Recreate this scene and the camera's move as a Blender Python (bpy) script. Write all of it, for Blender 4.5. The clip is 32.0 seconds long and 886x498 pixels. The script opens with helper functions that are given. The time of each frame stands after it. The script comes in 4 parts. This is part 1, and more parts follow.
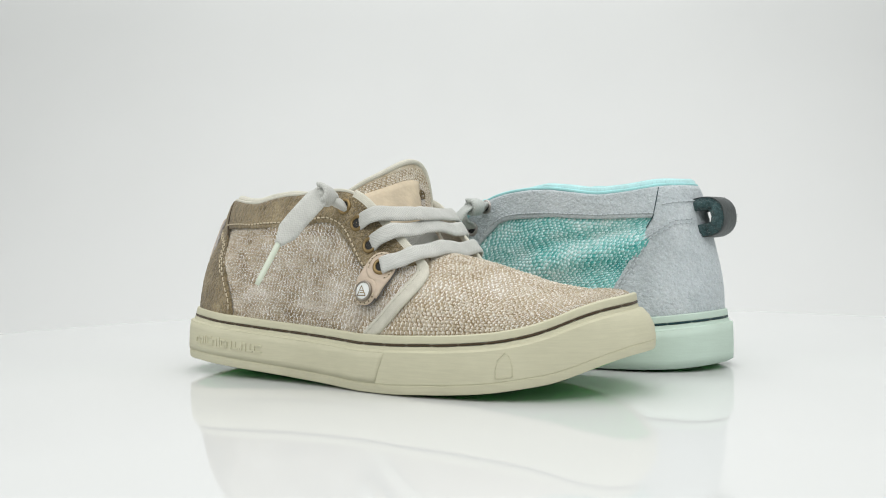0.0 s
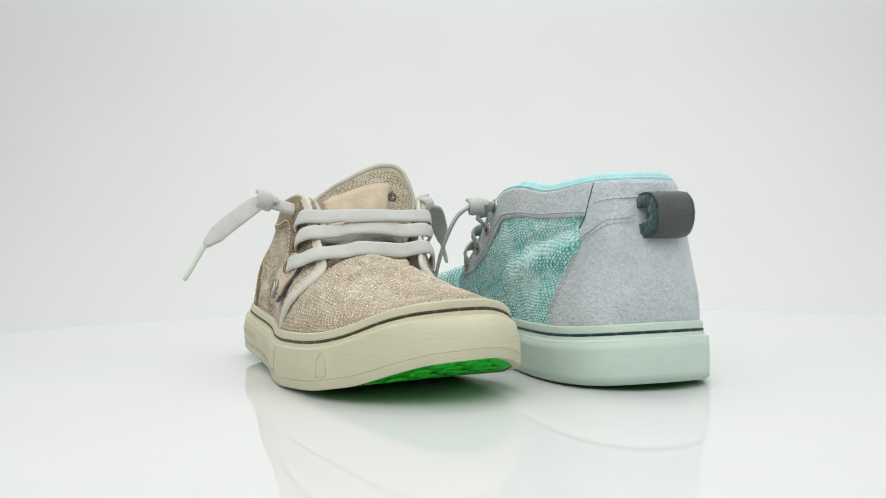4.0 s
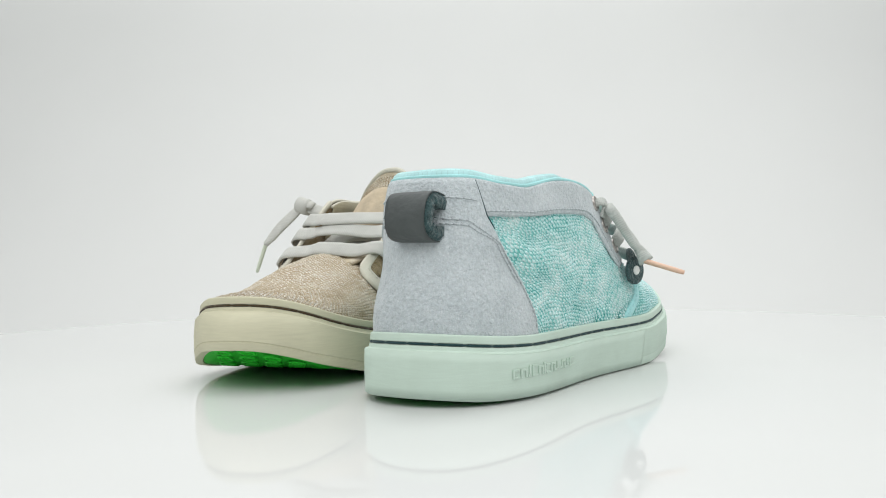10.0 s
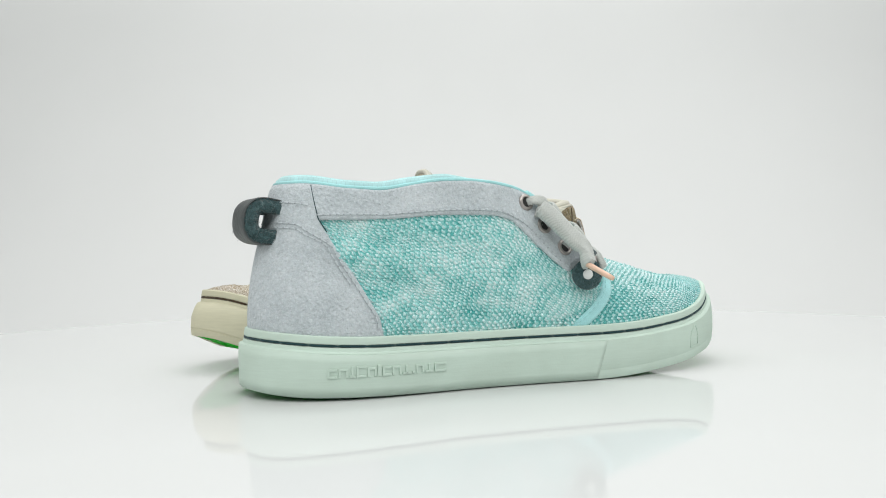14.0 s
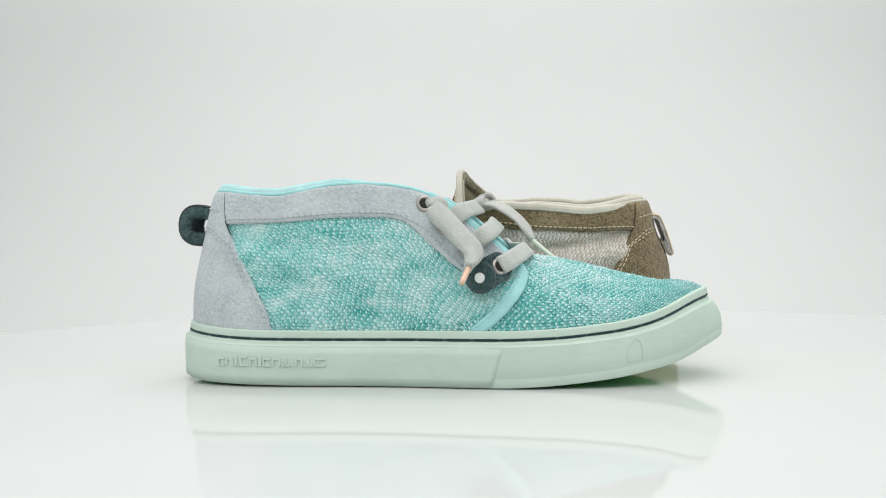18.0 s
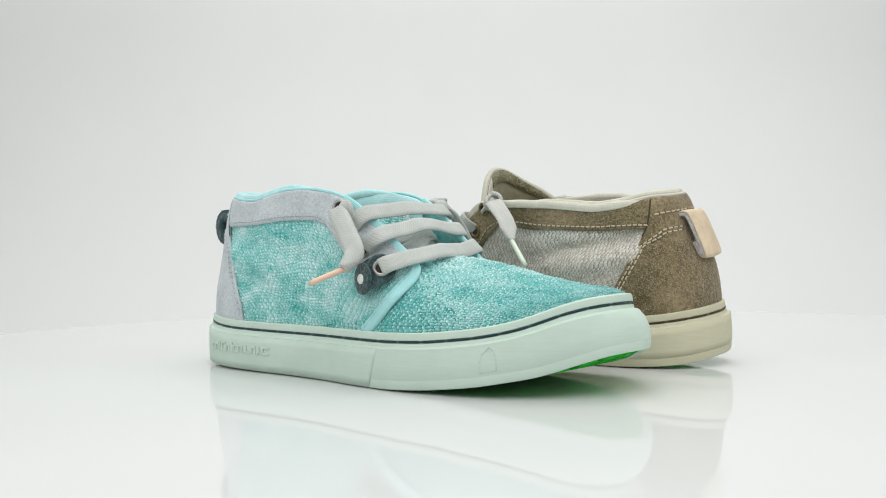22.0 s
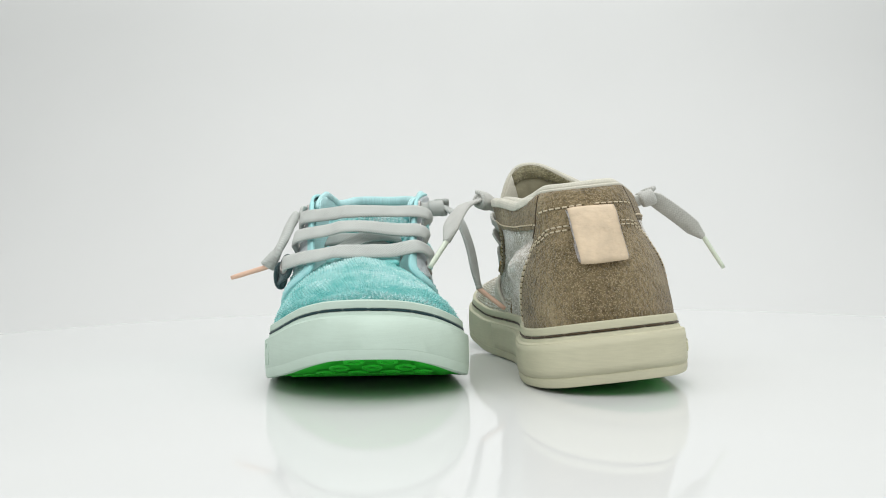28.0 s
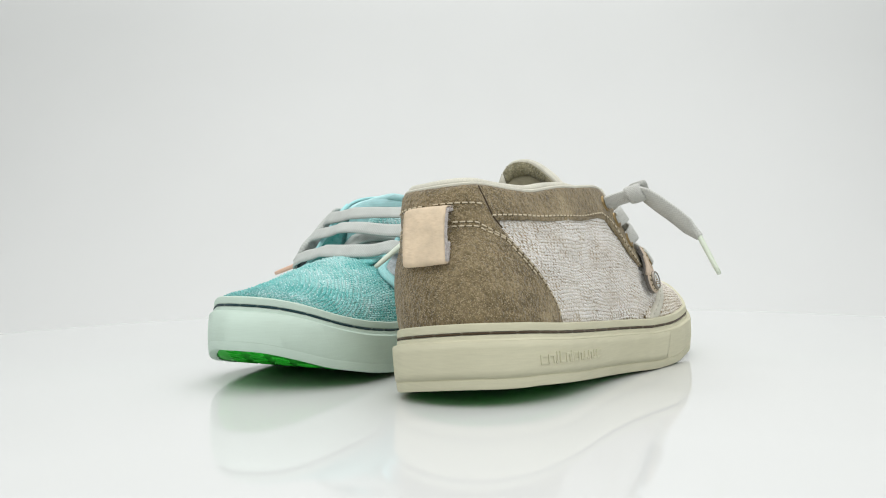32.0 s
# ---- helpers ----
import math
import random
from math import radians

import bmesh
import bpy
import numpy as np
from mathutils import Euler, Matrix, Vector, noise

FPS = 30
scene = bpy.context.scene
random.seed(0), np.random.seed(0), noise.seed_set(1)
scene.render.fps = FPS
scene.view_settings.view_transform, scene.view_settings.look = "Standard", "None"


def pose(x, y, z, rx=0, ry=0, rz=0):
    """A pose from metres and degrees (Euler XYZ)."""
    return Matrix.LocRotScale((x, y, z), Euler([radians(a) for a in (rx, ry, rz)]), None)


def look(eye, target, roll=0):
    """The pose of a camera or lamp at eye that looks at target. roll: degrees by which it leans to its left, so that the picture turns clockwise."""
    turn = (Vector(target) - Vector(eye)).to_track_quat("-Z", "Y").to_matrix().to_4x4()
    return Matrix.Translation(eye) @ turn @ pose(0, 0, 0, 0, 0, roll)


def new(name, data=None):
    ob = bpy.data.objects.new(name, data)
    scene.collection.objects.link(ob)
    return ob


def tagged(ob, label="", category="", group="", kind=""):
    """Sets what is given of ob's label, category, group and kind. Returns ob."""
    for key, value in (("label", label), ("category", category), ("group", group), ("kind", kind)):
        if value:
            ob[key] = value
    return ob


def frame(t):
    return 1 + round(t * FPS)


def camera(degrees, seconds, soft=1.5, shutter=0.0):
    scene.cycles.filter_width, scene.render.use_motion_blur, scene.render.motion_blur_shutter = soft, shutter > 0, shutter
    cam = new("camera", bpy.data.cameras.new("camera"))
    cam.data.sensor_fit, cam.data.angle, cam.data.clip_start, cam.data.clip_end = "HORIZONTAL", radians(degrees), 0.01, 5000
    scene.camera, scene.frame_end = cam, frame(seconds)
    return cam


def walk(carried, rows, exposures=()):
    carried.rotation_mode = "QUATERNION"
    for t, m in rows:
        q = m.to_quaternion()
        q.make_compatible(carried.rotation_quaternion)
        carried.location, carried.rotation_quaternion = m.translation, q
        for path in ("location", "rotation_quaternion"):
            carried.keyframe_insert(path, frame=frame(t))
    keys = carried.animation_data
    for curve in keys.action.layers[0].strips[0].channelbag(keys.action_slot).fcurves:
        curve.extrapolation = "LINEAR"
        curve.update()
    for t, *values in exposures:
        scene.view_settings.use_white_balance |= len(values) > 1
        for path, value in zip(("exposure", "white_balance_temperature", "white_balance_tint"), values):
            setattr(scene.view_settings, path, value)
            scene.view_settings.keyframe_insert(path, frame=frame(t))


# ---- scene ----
# A still camera before a turntable; world origin on the turntable's axis, at the height of its top.
cam = camera(49.46, 32.0, soft=1.0)
EYE = (0.0, -0.5618, 0.0715)
AIM = (EYE[0] - 0.01487, EYE[1] + 1.0, EYE[2] - 0.00866)
walk(cam, [(0.0, look(EYE, AIM, -0.975)), (32.0, look(EYE, AIM, -0.975))])


def turned(t):
    """Degrees that the turntable has turned, clockwise from above, at t seconds."""
    return 8.3424 * t - 0.001679 * (t - 16.0) ** 2


# ---------------------------------------------------------------- light
world = bpy.data.worlds.new("studio_world")
world.use_nodes = True
scene.world = world
world.node_tree.nodes["Background"].inputs[0].default_value = (0.97, 1.0, 0.965, 1)
world.node_tree.nodes["Background"].inputs[1].default_value = 0.37


def softbox(name, eye, target, w, h, watts, color=(1, 1, 1)):
    lamp = bpy.data.lights.new(name, "AREA")
    lamp.shape, lamp.size, lamp.size_y = "RECTANGLE", w, h
    lamp.energy, lamp.color = watts, color
    ob = new(name, lamp)
    ob.matrix_world = look(eye, target)
    return ob


softbox("softbox_top", (0.0, 0.05, 1.1), (0, 0.05, 0), 1.7, 1.7, 9.8)
softbox("softbox_left", (-1.15, -0.5, 0.75), (0, 0, 0.05), 0.9, 0.9, 3.4)
softbox("softbox_right", (1.15, -0.5, 0.75), (0, 0, 0.05), 0.9, 0.9, 3.4)
softbox("softbox_front", (0.0, -0.85, 0.80), (0, -0.12, 0.0), 0.9, 0.5, 3.7)
softbox("softbox_backdrop", (0.14, 0.55, 1.5), (0.12, 1.3, 0.2), 0.7, 0.5, 6.5)


# ---------------------------------------------------------------- materials
def material(name, rough=0.7, color=(0.5, 0.5, 0.5), metal=0.0, spec=0.5, sheen=0.0):
    m = bpy.data.materials.new(name)
    m.use_nodes = True
    b = m.node_tree.nodes["Principled BSDF"]
    b.inputs["Base Color"].default_value = (*color, 1)
    b.inputs["Roughness"].default_value = rough
    b.inputs["Metallic"].default_value = metal
    b.inputs["Specular IOR Level"].default_value = spec
    b.inputs["Sheen Weight"].default_value = sheen
    return m


def node(m, kind, **values):
    n = m.node_tree.nodes.new(kind)
    for key, value in values.items():
        if key in n.inputs:
            n.inputs[key].default_value = value
    return n


def link(m, a, b):
    m.node_tree.links.new(a, b)


def ramp(m, fac, stops):
    r = m.node_tree.nodes.new("ShaderNodeValToRGB")
    while len(r.color_ramp.elements) < len(stops):
        r.color_ramp.elements.new(0.5)
    for e, (p, c) in zip(r.color_ramp.elements, stops):
        e.position, e.color = p, (*c, 1)
    link(m, fac, r.inputs[0])
    return r.outputs[0]


def mix(m, fac, a, b, blend="MIX"):
    n = m.node_tree.nodes.new("ShaderNodeMix")
    n.data_type, n.blend_type = "RGBA", blend
    for value, socket in ((fac, n.inputs[0]), (a, n.inputs[6]), (b, n.inputs[7])):
        if isinstance(value, bpy.types.NodeSocket):
            link(m, value, socket)
        elif isinstance(value, tuple):
            socket.default_value = (*value, 1)
        else:
            socket.default_value = value
    return n.outputs[2]


def base(m):
    return m.node_tree.nodes["Principled BSDF"]


def bump(m, height, strength, distance=0.001, normal=None):
    n = node(m, "ShaderNodeBump", Strength=strength, Distance=distance)
    link(m, height, n.inputs["Height"])
    if normal:
        link(m, normal, n.inputs["Normal"])
    link(m, n.outputs[0], base(m).inputs["Normal"])
    return n.outputs[0]


def coords(m, kind="Object", scale=(1, 1, 1)):
    t = m.node_tree.nodes.new("ShaderNodeTexCoord")
    p = m.node_tree.nodes.new("ShaderNodeMapping")
    p.inputs["Scale"].default_value = scale
    link(m, t.outputs[kind], p.inputs[0])
    return p.outputs[0]


def noise_tex(m, vec, scale, detail=4.0, rough=0.6):
    n = node(m, "ShaderNodeTexNoise", Scale=scale, Detail=detail, Roughness=rough)
    link(m, vec, n.inputs["Vector"])
    return n.outputs[0]


def suede(name, dark, mid, light, contrast=0.3, speck=0.0, relief=0.9):
    m = material(name, 0.95, mid, spec=0.15, sheen=0.3)
    v = coords(m)
    big = noise_tex(m, v, 42.0, 6.0, 0.72)
    fine = noise_tex(m, v, 620.0, 4.0, 0.75)
    c1 = ramp(m, big, [(0.33, dark), (0.5, mid), (0.68, light)])
    c2 = ramp(m, fine, [(0.30, (1 - contrast,) * 3), (0.52, (1, 1, 1)), (0.75, (1 + contrast,) * 3)])
    c = mix(m, 1.0, c1, c2, "MULTIPLY")
    if speck:
        fibre = noise_tex(m, coords(m, "Object", (1, 1, 1.6)), 1300.0, 2.0, 0.5)
        c = mix(m, ramp(m, fibre, [(0.54, (0, 0, 0)), (0.66, (speck,) * 3)]), c, tuple(min(1, x * 2.0) for x in light))
    link(m, c, base(m).inputs["Base Color"])
    n1 = bump(m, noise_tex(m, v, 430.0, 2.0, 0.6), min(1.0, relief), 0.0019 * max(1.0, relief))
    bump(m, fine, 0.8, 0.0009 * max(1.0, relief), n1)
    return m


def knit(name, deep, mid, pale, white, patch=30.0, fleck=0.45):
    """Yarn of a loose hand-woven cloth, dyed unevenly."""
    m = material(name, 0.95, mid, spec=0.06, sheen=0.08)
    ob = coords(m)
    big = noise_tex(m, coords(m, "Object", (1, 1, 1.9)), patch, 6.0, 0.72)
    med = noise_tex(m, ob, 420.0, 3.0, 0.7)
    fine = noise_tex(m, coords(m, "Object", (1, 1, 3)), 1500.0, 3.0, 0.7)
    dye = ramp(m, big, [(0.34, deep), (0.46, mid), (0.57, pale), (0.69, white)])
    c = mix(m, ramp(m, med, [(0.42, (0, 0, 0)), (0.70, (fleck,) * 3)]), dye, white)
    c = mix(m, 1.0, c, ramp(m, fine, [(0.3, (0.66,) * 3), (0.7, (1.28,) * 3)]), "MULTIPLY")
    link(m, c, base(m).inputs["Base Color"])
    bump(m, fine, 0.6, 0.0004)
    return m


def cloth(name, color, pitch=0.0009, depth=0.4, vary=0.12):
    m = material(name, 0.9, color, spec=0.15, sheen=0.2)
    uv = coords(m, "UV")
    brick = node(m, "ShaderNodeTexBrick", Scale=1.0)
    brick.inputs["Mortar Size"].default_value = pitch * 0.18
    brick.inputs["Mortar Smooth"].default_value = 1.0
    brick.inputs["Brick Width"].default_value = pitch * 1.9
    brick.inputs["Row Height"].default_value = pitch
    brick.inputs["Color1"].default_value = (0.93, 0.93, 0.93, 1)
    brick.inputs["Color2"].default_value = (1, 1, 1, 1)
    brick.inputs["Mortar"].default_value = (0.80, 0.80, 0.80, 1)
    link(m, uv, brick.inputs["Vector"])
    big = noise_tex(m, coords(m), 90.0, 4.0)
    k = ramp(m, big, [(0.3, (1 - vary, 1 - vary, 1 - vary)), (0.7, (1 + vary * 0.5,) * 3)])
    c = mix(m, 1.0, mix(m, 1.0, color, brick.outputs[0], "MULTIPLY"), k, "MULTIPLY")
    link(m, c, base(m).inputs["Base Color"])
    bump(m, brick.outputs[0], depth, 0.0005)
    return m


def braid(name, color):
    """Flat woven lace: narrow rows of slanted stitches that lean to and fro."""
    m = material(name, 0.9, color, spec=0.12, sheen=0.2)
    xyz = m.node_tree.nodes.new("ShaderNodeSeparateXYZ")
    link(m, coords(m, "UV"), xyz.inputs[0])

    def math_node(op, a, b):
        n = m.node_tree.nodes.new("ShaderNodeMath")
        n.operation = op
        for value, socket in ((a, n.inputs[0]), (b, n.inputs[1])):
            if isinstance(value, bpy.types.NodeSocket):
                link(m, value, socket)
            else:
                socket.default_value = value
        return n.outputs[0]

    across = math_node("PINGPONG", math_node("MULTIPLY", xyz.outputs[1], 1250.0), 1.0)
    along = math_node("MULTIPLY", xyz.outputs[0], 700.0)
    fuzz = math_node("MULTIPLY", noise_tex(m, coords(m), 600.0, 3.0), 0.5)
    wave = math_node("SINE", math_node("MULTIPLY", math_node("ADD", math_node("ADD", along, across), fuzz), 2 * math.pi), 0.0)
    high = math_node("MULTIPLY_ADD", wave, 0.5)
    high.node.inputs[2].default_value = 0.5
    shade = ramp(m, high, [(0.0, (0.88,) * 3), (0.6, (1.03,) * 3)])
    worn = ramp(m, noise_tex(m, coords(m), 120.0, 4.0), [(0.3, (0.92,) * 3), (0.7, (1.05,) * 3)])
    link(m, mix(m, 1.0, mix(m, 1.0, color, shade, "MULTIPLY"), worn, "MULTIPLY"), base(m).inputs["Base Color"])
    bump(m, high, 0.5, 0.0004)
    return m


def leather(name, color, rough=0.5, scale=420.0, crease=0.0):
    m = material(name, rough, color, spec=0.4)
    v = coords(m)
    vor = node(m, "ShaderNodeTexVoronoi", Scale=scale)
    link(m, v, vor.inputs["Vector"])
    big = noise_tex(m, v, 70.0, 4.0)
    k = ramp(m, big, [(0.3, (0.82, 0.82, 0.82)), (0.7, (1.12, 1.12, 1.12))])
    link(m, mix(m, 1.0, color, k, "MULTIPLY"), base(m).inputs["Base Color"])
    n1 = bump(m, vor.outputs[0], 0.25, 0.0006)
    if crease:
        bump(m, noise_tex(m, coords(m, "Object", (1, 1, 1.7)), 190.0, 4.0, 0.6), crease * 0.5, 0.0014, n1)
    return m


def rubber(name, color, streak=0.06):
    m = material(name, 0.62, color, spec=0.3)
    v = coords(m)
    vs = coords(m, "Object", (1, 1, 14))
    lines = noise_tex(m, vs, 75.0, 5.0, 0.7)
    big = noise_tex(m, v, 30.0, 3.0)
    k = ramp(m, lines, [(0.3, (1 - streak,) * 3), (0.7, (1 + streak,) * 3)])
    k2 = ramp(m, big, [(0.3, (0.95, 0.95, 0.94)), (0.7, (1.04, 1.04, 1.04))])
    c = mix(m, 1.0, mix(m, 1.0, color, k, "MULTIPLY"), k2, "MULTIPLY")
    link(m, c, base(m).inputs["Base Color"])
    n1 = bump(m, lines, 0.08, 0.0006)
    bump(m, noise_tex(m, v, 900.0, 2.0), 0.12, 0.0003, n1)
    return m


M = {}
M["paper"] = material("white_backdrop_paper", 0.9, (0.80, 0.81, 0.80), spec=0.2)
k = noise_tex(M["paper"], coords(M["paper"]), 2.2, 3.0)
link(M["paper"], ramp(M["paper"], k, [(0.3, (0.665, 0.675, 0.668)), (0.7, (0.69, 0.70, 0.693))]), base(M["paper"]).inputs["Base Color"])
M["acrylic"] = material("white_glossy_acrylic", 0.07, (0.665, 0.678, 0.67), spec=0.10)
k = noise_tex(M["acrylic"], coords(M["acrylic"]), 9.0, 4.0)
link(M["acrylic"], ramp(M["acrylic"], k, [(0.3, (0.03,) * 3), (0.7, (0.06,) * 3)]), base(M["acrylic"]).inputs["Roughness"])
M["grey_metal"] = material("grey_turntable_base", 0.5, (0.5, 0.5, 0.5))

M["b_suede"] = suede("brown_suede", (0.115, 0.086, 0.042), (0.225, 0.174, 0.094), (0.36, 0.285, 0.165), 0.42, 0.25, 1.2)
M["t_suede"] = suede("grey_suede", (0.46, 0.515, 0.54), (0.535, 0.59, 0.615), (0.60, 0.65, 0.675), 0.15, 0.2, 0.75)
M["b_knit"] = knit("beige_wool", (0.40, 0.315, 0.20), (0.505, 0.425, 0.30), (0.58, 0.515, 0.40), (0.68, 0.63, 0.555), 60.0, 0.25)
M["b_knit_out"] = knit("mottled_brown_wool", (0.215, 0.155, 0.085), (0.41, 0.335, 0.23), (0.545, 0.475, 0.375), (0.68, 0.625, 0.55), 44.0, 0.25)
# the _back yarns are paler copies that paint the sheen seen from behind
M["b_knit_back"] = knit("beige_wool_sheen", (0.60, 0.53, 0.42), (0.70, 0.64, 0.54), (0.77, 0.72, 0.64), (0.84, 0.81, 0.76), 38.0, 0.35)
M["b_knit_out_back"] = knit("brown_wool_sheen", (0.74, 0.70, 0.65), (0.84, 0.815, 0.785), (0.89, 0.875, 0.855), (0.92, 0.91, 0.895), 38.0, 0.35)
M["b_knit_in"] = knit("silvery_wool", (0.40, 0.345, 0.27), (0.56, 0.50, 0.42), (0.69, 0.645, 0.58), (0.83, 0.80, 0.76), 55.0, 0.4)
M["b_knit_in_back"] = knit("silvery_wool_sheen", (0.58, 0.535, 0.47), (0.72, 0.68, 0.635), (0.81, 0.78, 0.745), (0.89, 0.87, 0.85), 55.0, 0.4)
M["t_knit"] = knit("turquoise_wool", (0.07, 0.43, 0.41), (0.25, 0.60, 0.58), (0.43, 0.715, 0.70), (0.66, 0.82, 0.81), 42.0, 0.2)
M["t_knit_back"] = knit("turquoise_wool_sheen", (0.50, 0.78, 0.78), (0.63, 0.85, 0.85), (0.75, 0.89, 0.89), (0.84, 0.915, 0.915), 42.0, 0.2)
M["t_knit_in"], M["t_knit_in_back"], M["t_knit_out"], M["t_knit_out_back"] = M["t_knit"], M["t_knit_back"], M["t_knit"], M["t_knit_back"]
M["t_knit_vamp"] = knit("deep_turquoise_wool", (0.05, 0.36, 0.34), (0.17, 0.50, 0.48), (0.33, 0.62, 0.605), (0.52, 0.73, 0.72), 30.0, 0.22)
M["b_knit_vamp_back"] = knit("tan_wool_sheen", (0.66, 0.60, 0.51), (0.77, 0.725, 0.65), (0.84, 0.81, 0.76), (0.90, 0.885, 0.86), 38.0, 0.35)
M["t_knit_vamp_back"] = knit("deep_turquoise_wool_sheen", (0.36, 0.70, 0.69), (0.56, 0.80, 0.80), (0.70, 0.86, 0.86), (0.82, 0.90, 0.90), 30.0, 0.3)
M["b_knit_vamp"] = knit("tan_wool", (0.365, 0.29, 0.185), (0.465, 0.39, 0.28), (0.535, 0.475, 0.37), (0.64, 0.59, 0.52), 60.0, 0.25)
# cloth under the yarn; its darker colour also paints shade into the yarn's gaps
M["b_cloth"] = knit("brown_cloth_and_gap_shade", (0.21, 0.15, 0.075), (0.30, 0.225, 0.125), (0.41, 0.33, 0.22), (0.56, 0.50, 0.42), 38.0, 0.25)
M["b_cloth_in"] = knit("grey_cloth_and_gap_shade", (0.32, 0.275, 0.21), (0.41, 0.365, 0.30), (0.49, 0.445, 0.38), (0.60, 0.56, 0.50))
M["t_cloth"] = knit("deep_turquoise_cloth_and_gap_shade", (0.045, 0.35, 0.325), (0.13, 0.47, 0.445), (0.26, 0.58, 0.56), (0.45, 0.69, 0.67), 42.0, 0.2)
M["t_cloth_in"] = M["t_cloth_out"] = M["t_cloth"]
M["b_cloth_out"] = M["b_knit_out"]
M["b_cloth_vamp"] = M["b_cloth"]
M["t_cloth_vamp"] = knit("dark_turquoise_cloth_and_gap_shade", (0.03, 0.27, 0.25), (0.075, 0.37, 0.35), (0.16, 0.47, 0.45), (0.35, 0.60, 0.58), 42.0, 0.1)
M["b_bind"] = cloth("cream_binding_tape", (0.66, 0.64, 0.545), 0.0008)
M["t_bind"] = cloth("aqua_binding_tape", (0.42, 0.78, 0.79), 0.0008)
M["b_lining"] = cloth("olive_cream_lining", (0.40, 0.37, 0.265), 0.0009)
M["b_tongue"] = suede("olive_fleece", (0.12, 0.11, 0.05), (0.235, 0.215, 0.125), (0.40, 0.37, 0.25), 0.4, 0.25)
M["b_satin"] = cloth("olive_tongue_lining", (0.37, 0.345, 0.24), 0.0007, 0.3, 0.3)
M["t_lining"] = cloth("aqua_lining", (0.49, 0.77, 0.78), 0.0011)
M["b_lace"] = braid("pale_grey_lace", (0.575, 0.58, 0.545))
M["t_lace"] = braid("grey_lace", (0.545, 0.57, 0.54))
M["b_rubber"] = rubber("beige_rubber", (0.575, 0.555, 0.41), 0.05)
M["t_rubber"] = rubber("mint_rubber", (0.545, 0.665, 0.585), 0.03)
M["b_cord"] = cloth("brown_cord", (0.085, 0.06, 0.035), 0.0016, 0.5)
M["t_cord"] = cloth("dark_petrol_cord", (0.022, 0.06, 0.068), 0.0016, 0.5)
M["b_stitch"] = material("tan_thread", 0.8, (0.63, 0.55, 0.41), spec=0.2)
M["t_stitch"] = material("grey_thread", 0.8, (0.56, 0.61, 0.63), spec=0.2)
# dark colours that paint the shade inside small holes
M["b_hole"] = material("dark_brown_hole_shade", 0.9, (0.15, 0.115, 0.065), spec=0.1)
M["t_hole"] = material("dark_grey_hole_shade", 0.9, (0.40, 0.44, 0.46), spec=0.1)
M["b_metal"] = material("aged_brass", 0.42, (0.27, 0.195, 0.095), 1.0)
M["t_metal"] = material("brushed_nickel", 0.32, (0.42, 0.39, 0.37), 1.0)
M["b_tab"] = leather("tan_leather", (0.69, 0.555, 0.395), 0.62, 420.0, 0.9)
M["b_label"] = leather("cream_tan_leather", (0.63, 0.53, 0.385), 0.7, 420.0, 0.5)
M["b_button"] = material("dark_nickel", 0.4, (0.30, 0.27, 0.23), 1.0)
M["b_strap"] = leather("pale_tan_leather", (0.60, 0.49, 0.385), 0.7, 420.0, 0.3)
M["b_under"] = suede("dark_grey_leather_back", (0.07, 0.065, 0.06), (0.12, 0.11, 0.10), (0.18, 0.165, 0.15))
M["t_tab"] = leather("charcoal_leather", (0.065, 0.075, 0.075), 0.5, 420.0, 0.6)
M["t_fuzz"] = suede("petrol_suede_edge", (0.022, 0.05, 0.053), (0.04, 0.08, 0.083), (0.08, 0.135, 0.14), 0.5, 0.3)
M["b_fuzz"] = suede("grey_leather_edge", (0.44, 0.40, 0.38), (0.56, 0.52, 0.50), (0.66, 0.62, 0.60), 0.4)
M["b_aglet"] = material("milky_green_plastic", 0.35, (0.66, 0.72, 0.60))
M["t_aglet"] = material("salmon_plastic", 0.4, (0.76, 0.50, 0.37))
M["green"] = material("bright_green_rubber", 0.55, (0.02, 0.56, 0.03), spec=0.3)
bump(M["green"], noise_tex(M["green"], coords(M["green"]), 500.0, 2.0), 0.15, 0.0004)
M["b_fibre"] = material("pale_suede_fibre", 0.9, (0.43, 0.35, 0.225), spec=0.1)
M["b_tuft"] = material("grey_leather_tuft", 0.9, (0.58, 0.54, 0.52), spec=0.1)
M["t_tuft"] = material("petrol_tuft", 0.9, (0.065, 0.115, 0.12), spec=0.1)
M["b_fleece"] = material("olive_fleece_tuft", 0.9, (0.23, 0.21, 0.125), spec=0.1)
M["t_fibre"] = material("pale_grey_fibre", 0.9, (0.61, 0.65, 0.665), spec=0.1)
M["dark"] = material("dark_hole_inside_shade", 0.9, (0.03, 0.03, 0.028))
M["white"] = material("white_face_and_stud_glint", 0.4, (0.78, 0.80, 0.78))


# ---------------------------------------------------------------- mesh helpers
def make_mesh(name, verts, faces, mat, uvs=None, smooth=True):
    me = bpy.data.meshes.new(name)
    me.from_pydata([tuple(v) for v in verts], [], [tuple(f) for f in faces])
    if uvs is not None:
        layer = me.uv_layers.new(name="UVMap")
        idx = np.zeros(len(me.loops), dtype=np.int32)
        me.loops.foreach_get("vertex_index", idx)
        layer.data.foreach_set("uv", np.asarray(uvs, dtype=np.float32)[idx].ravel())
    me.materials.append(mat)
    if smooth:
        me.polygons.foreach_set("use_smooth", [True] * len(me.polygons))
    me.update()
    return me


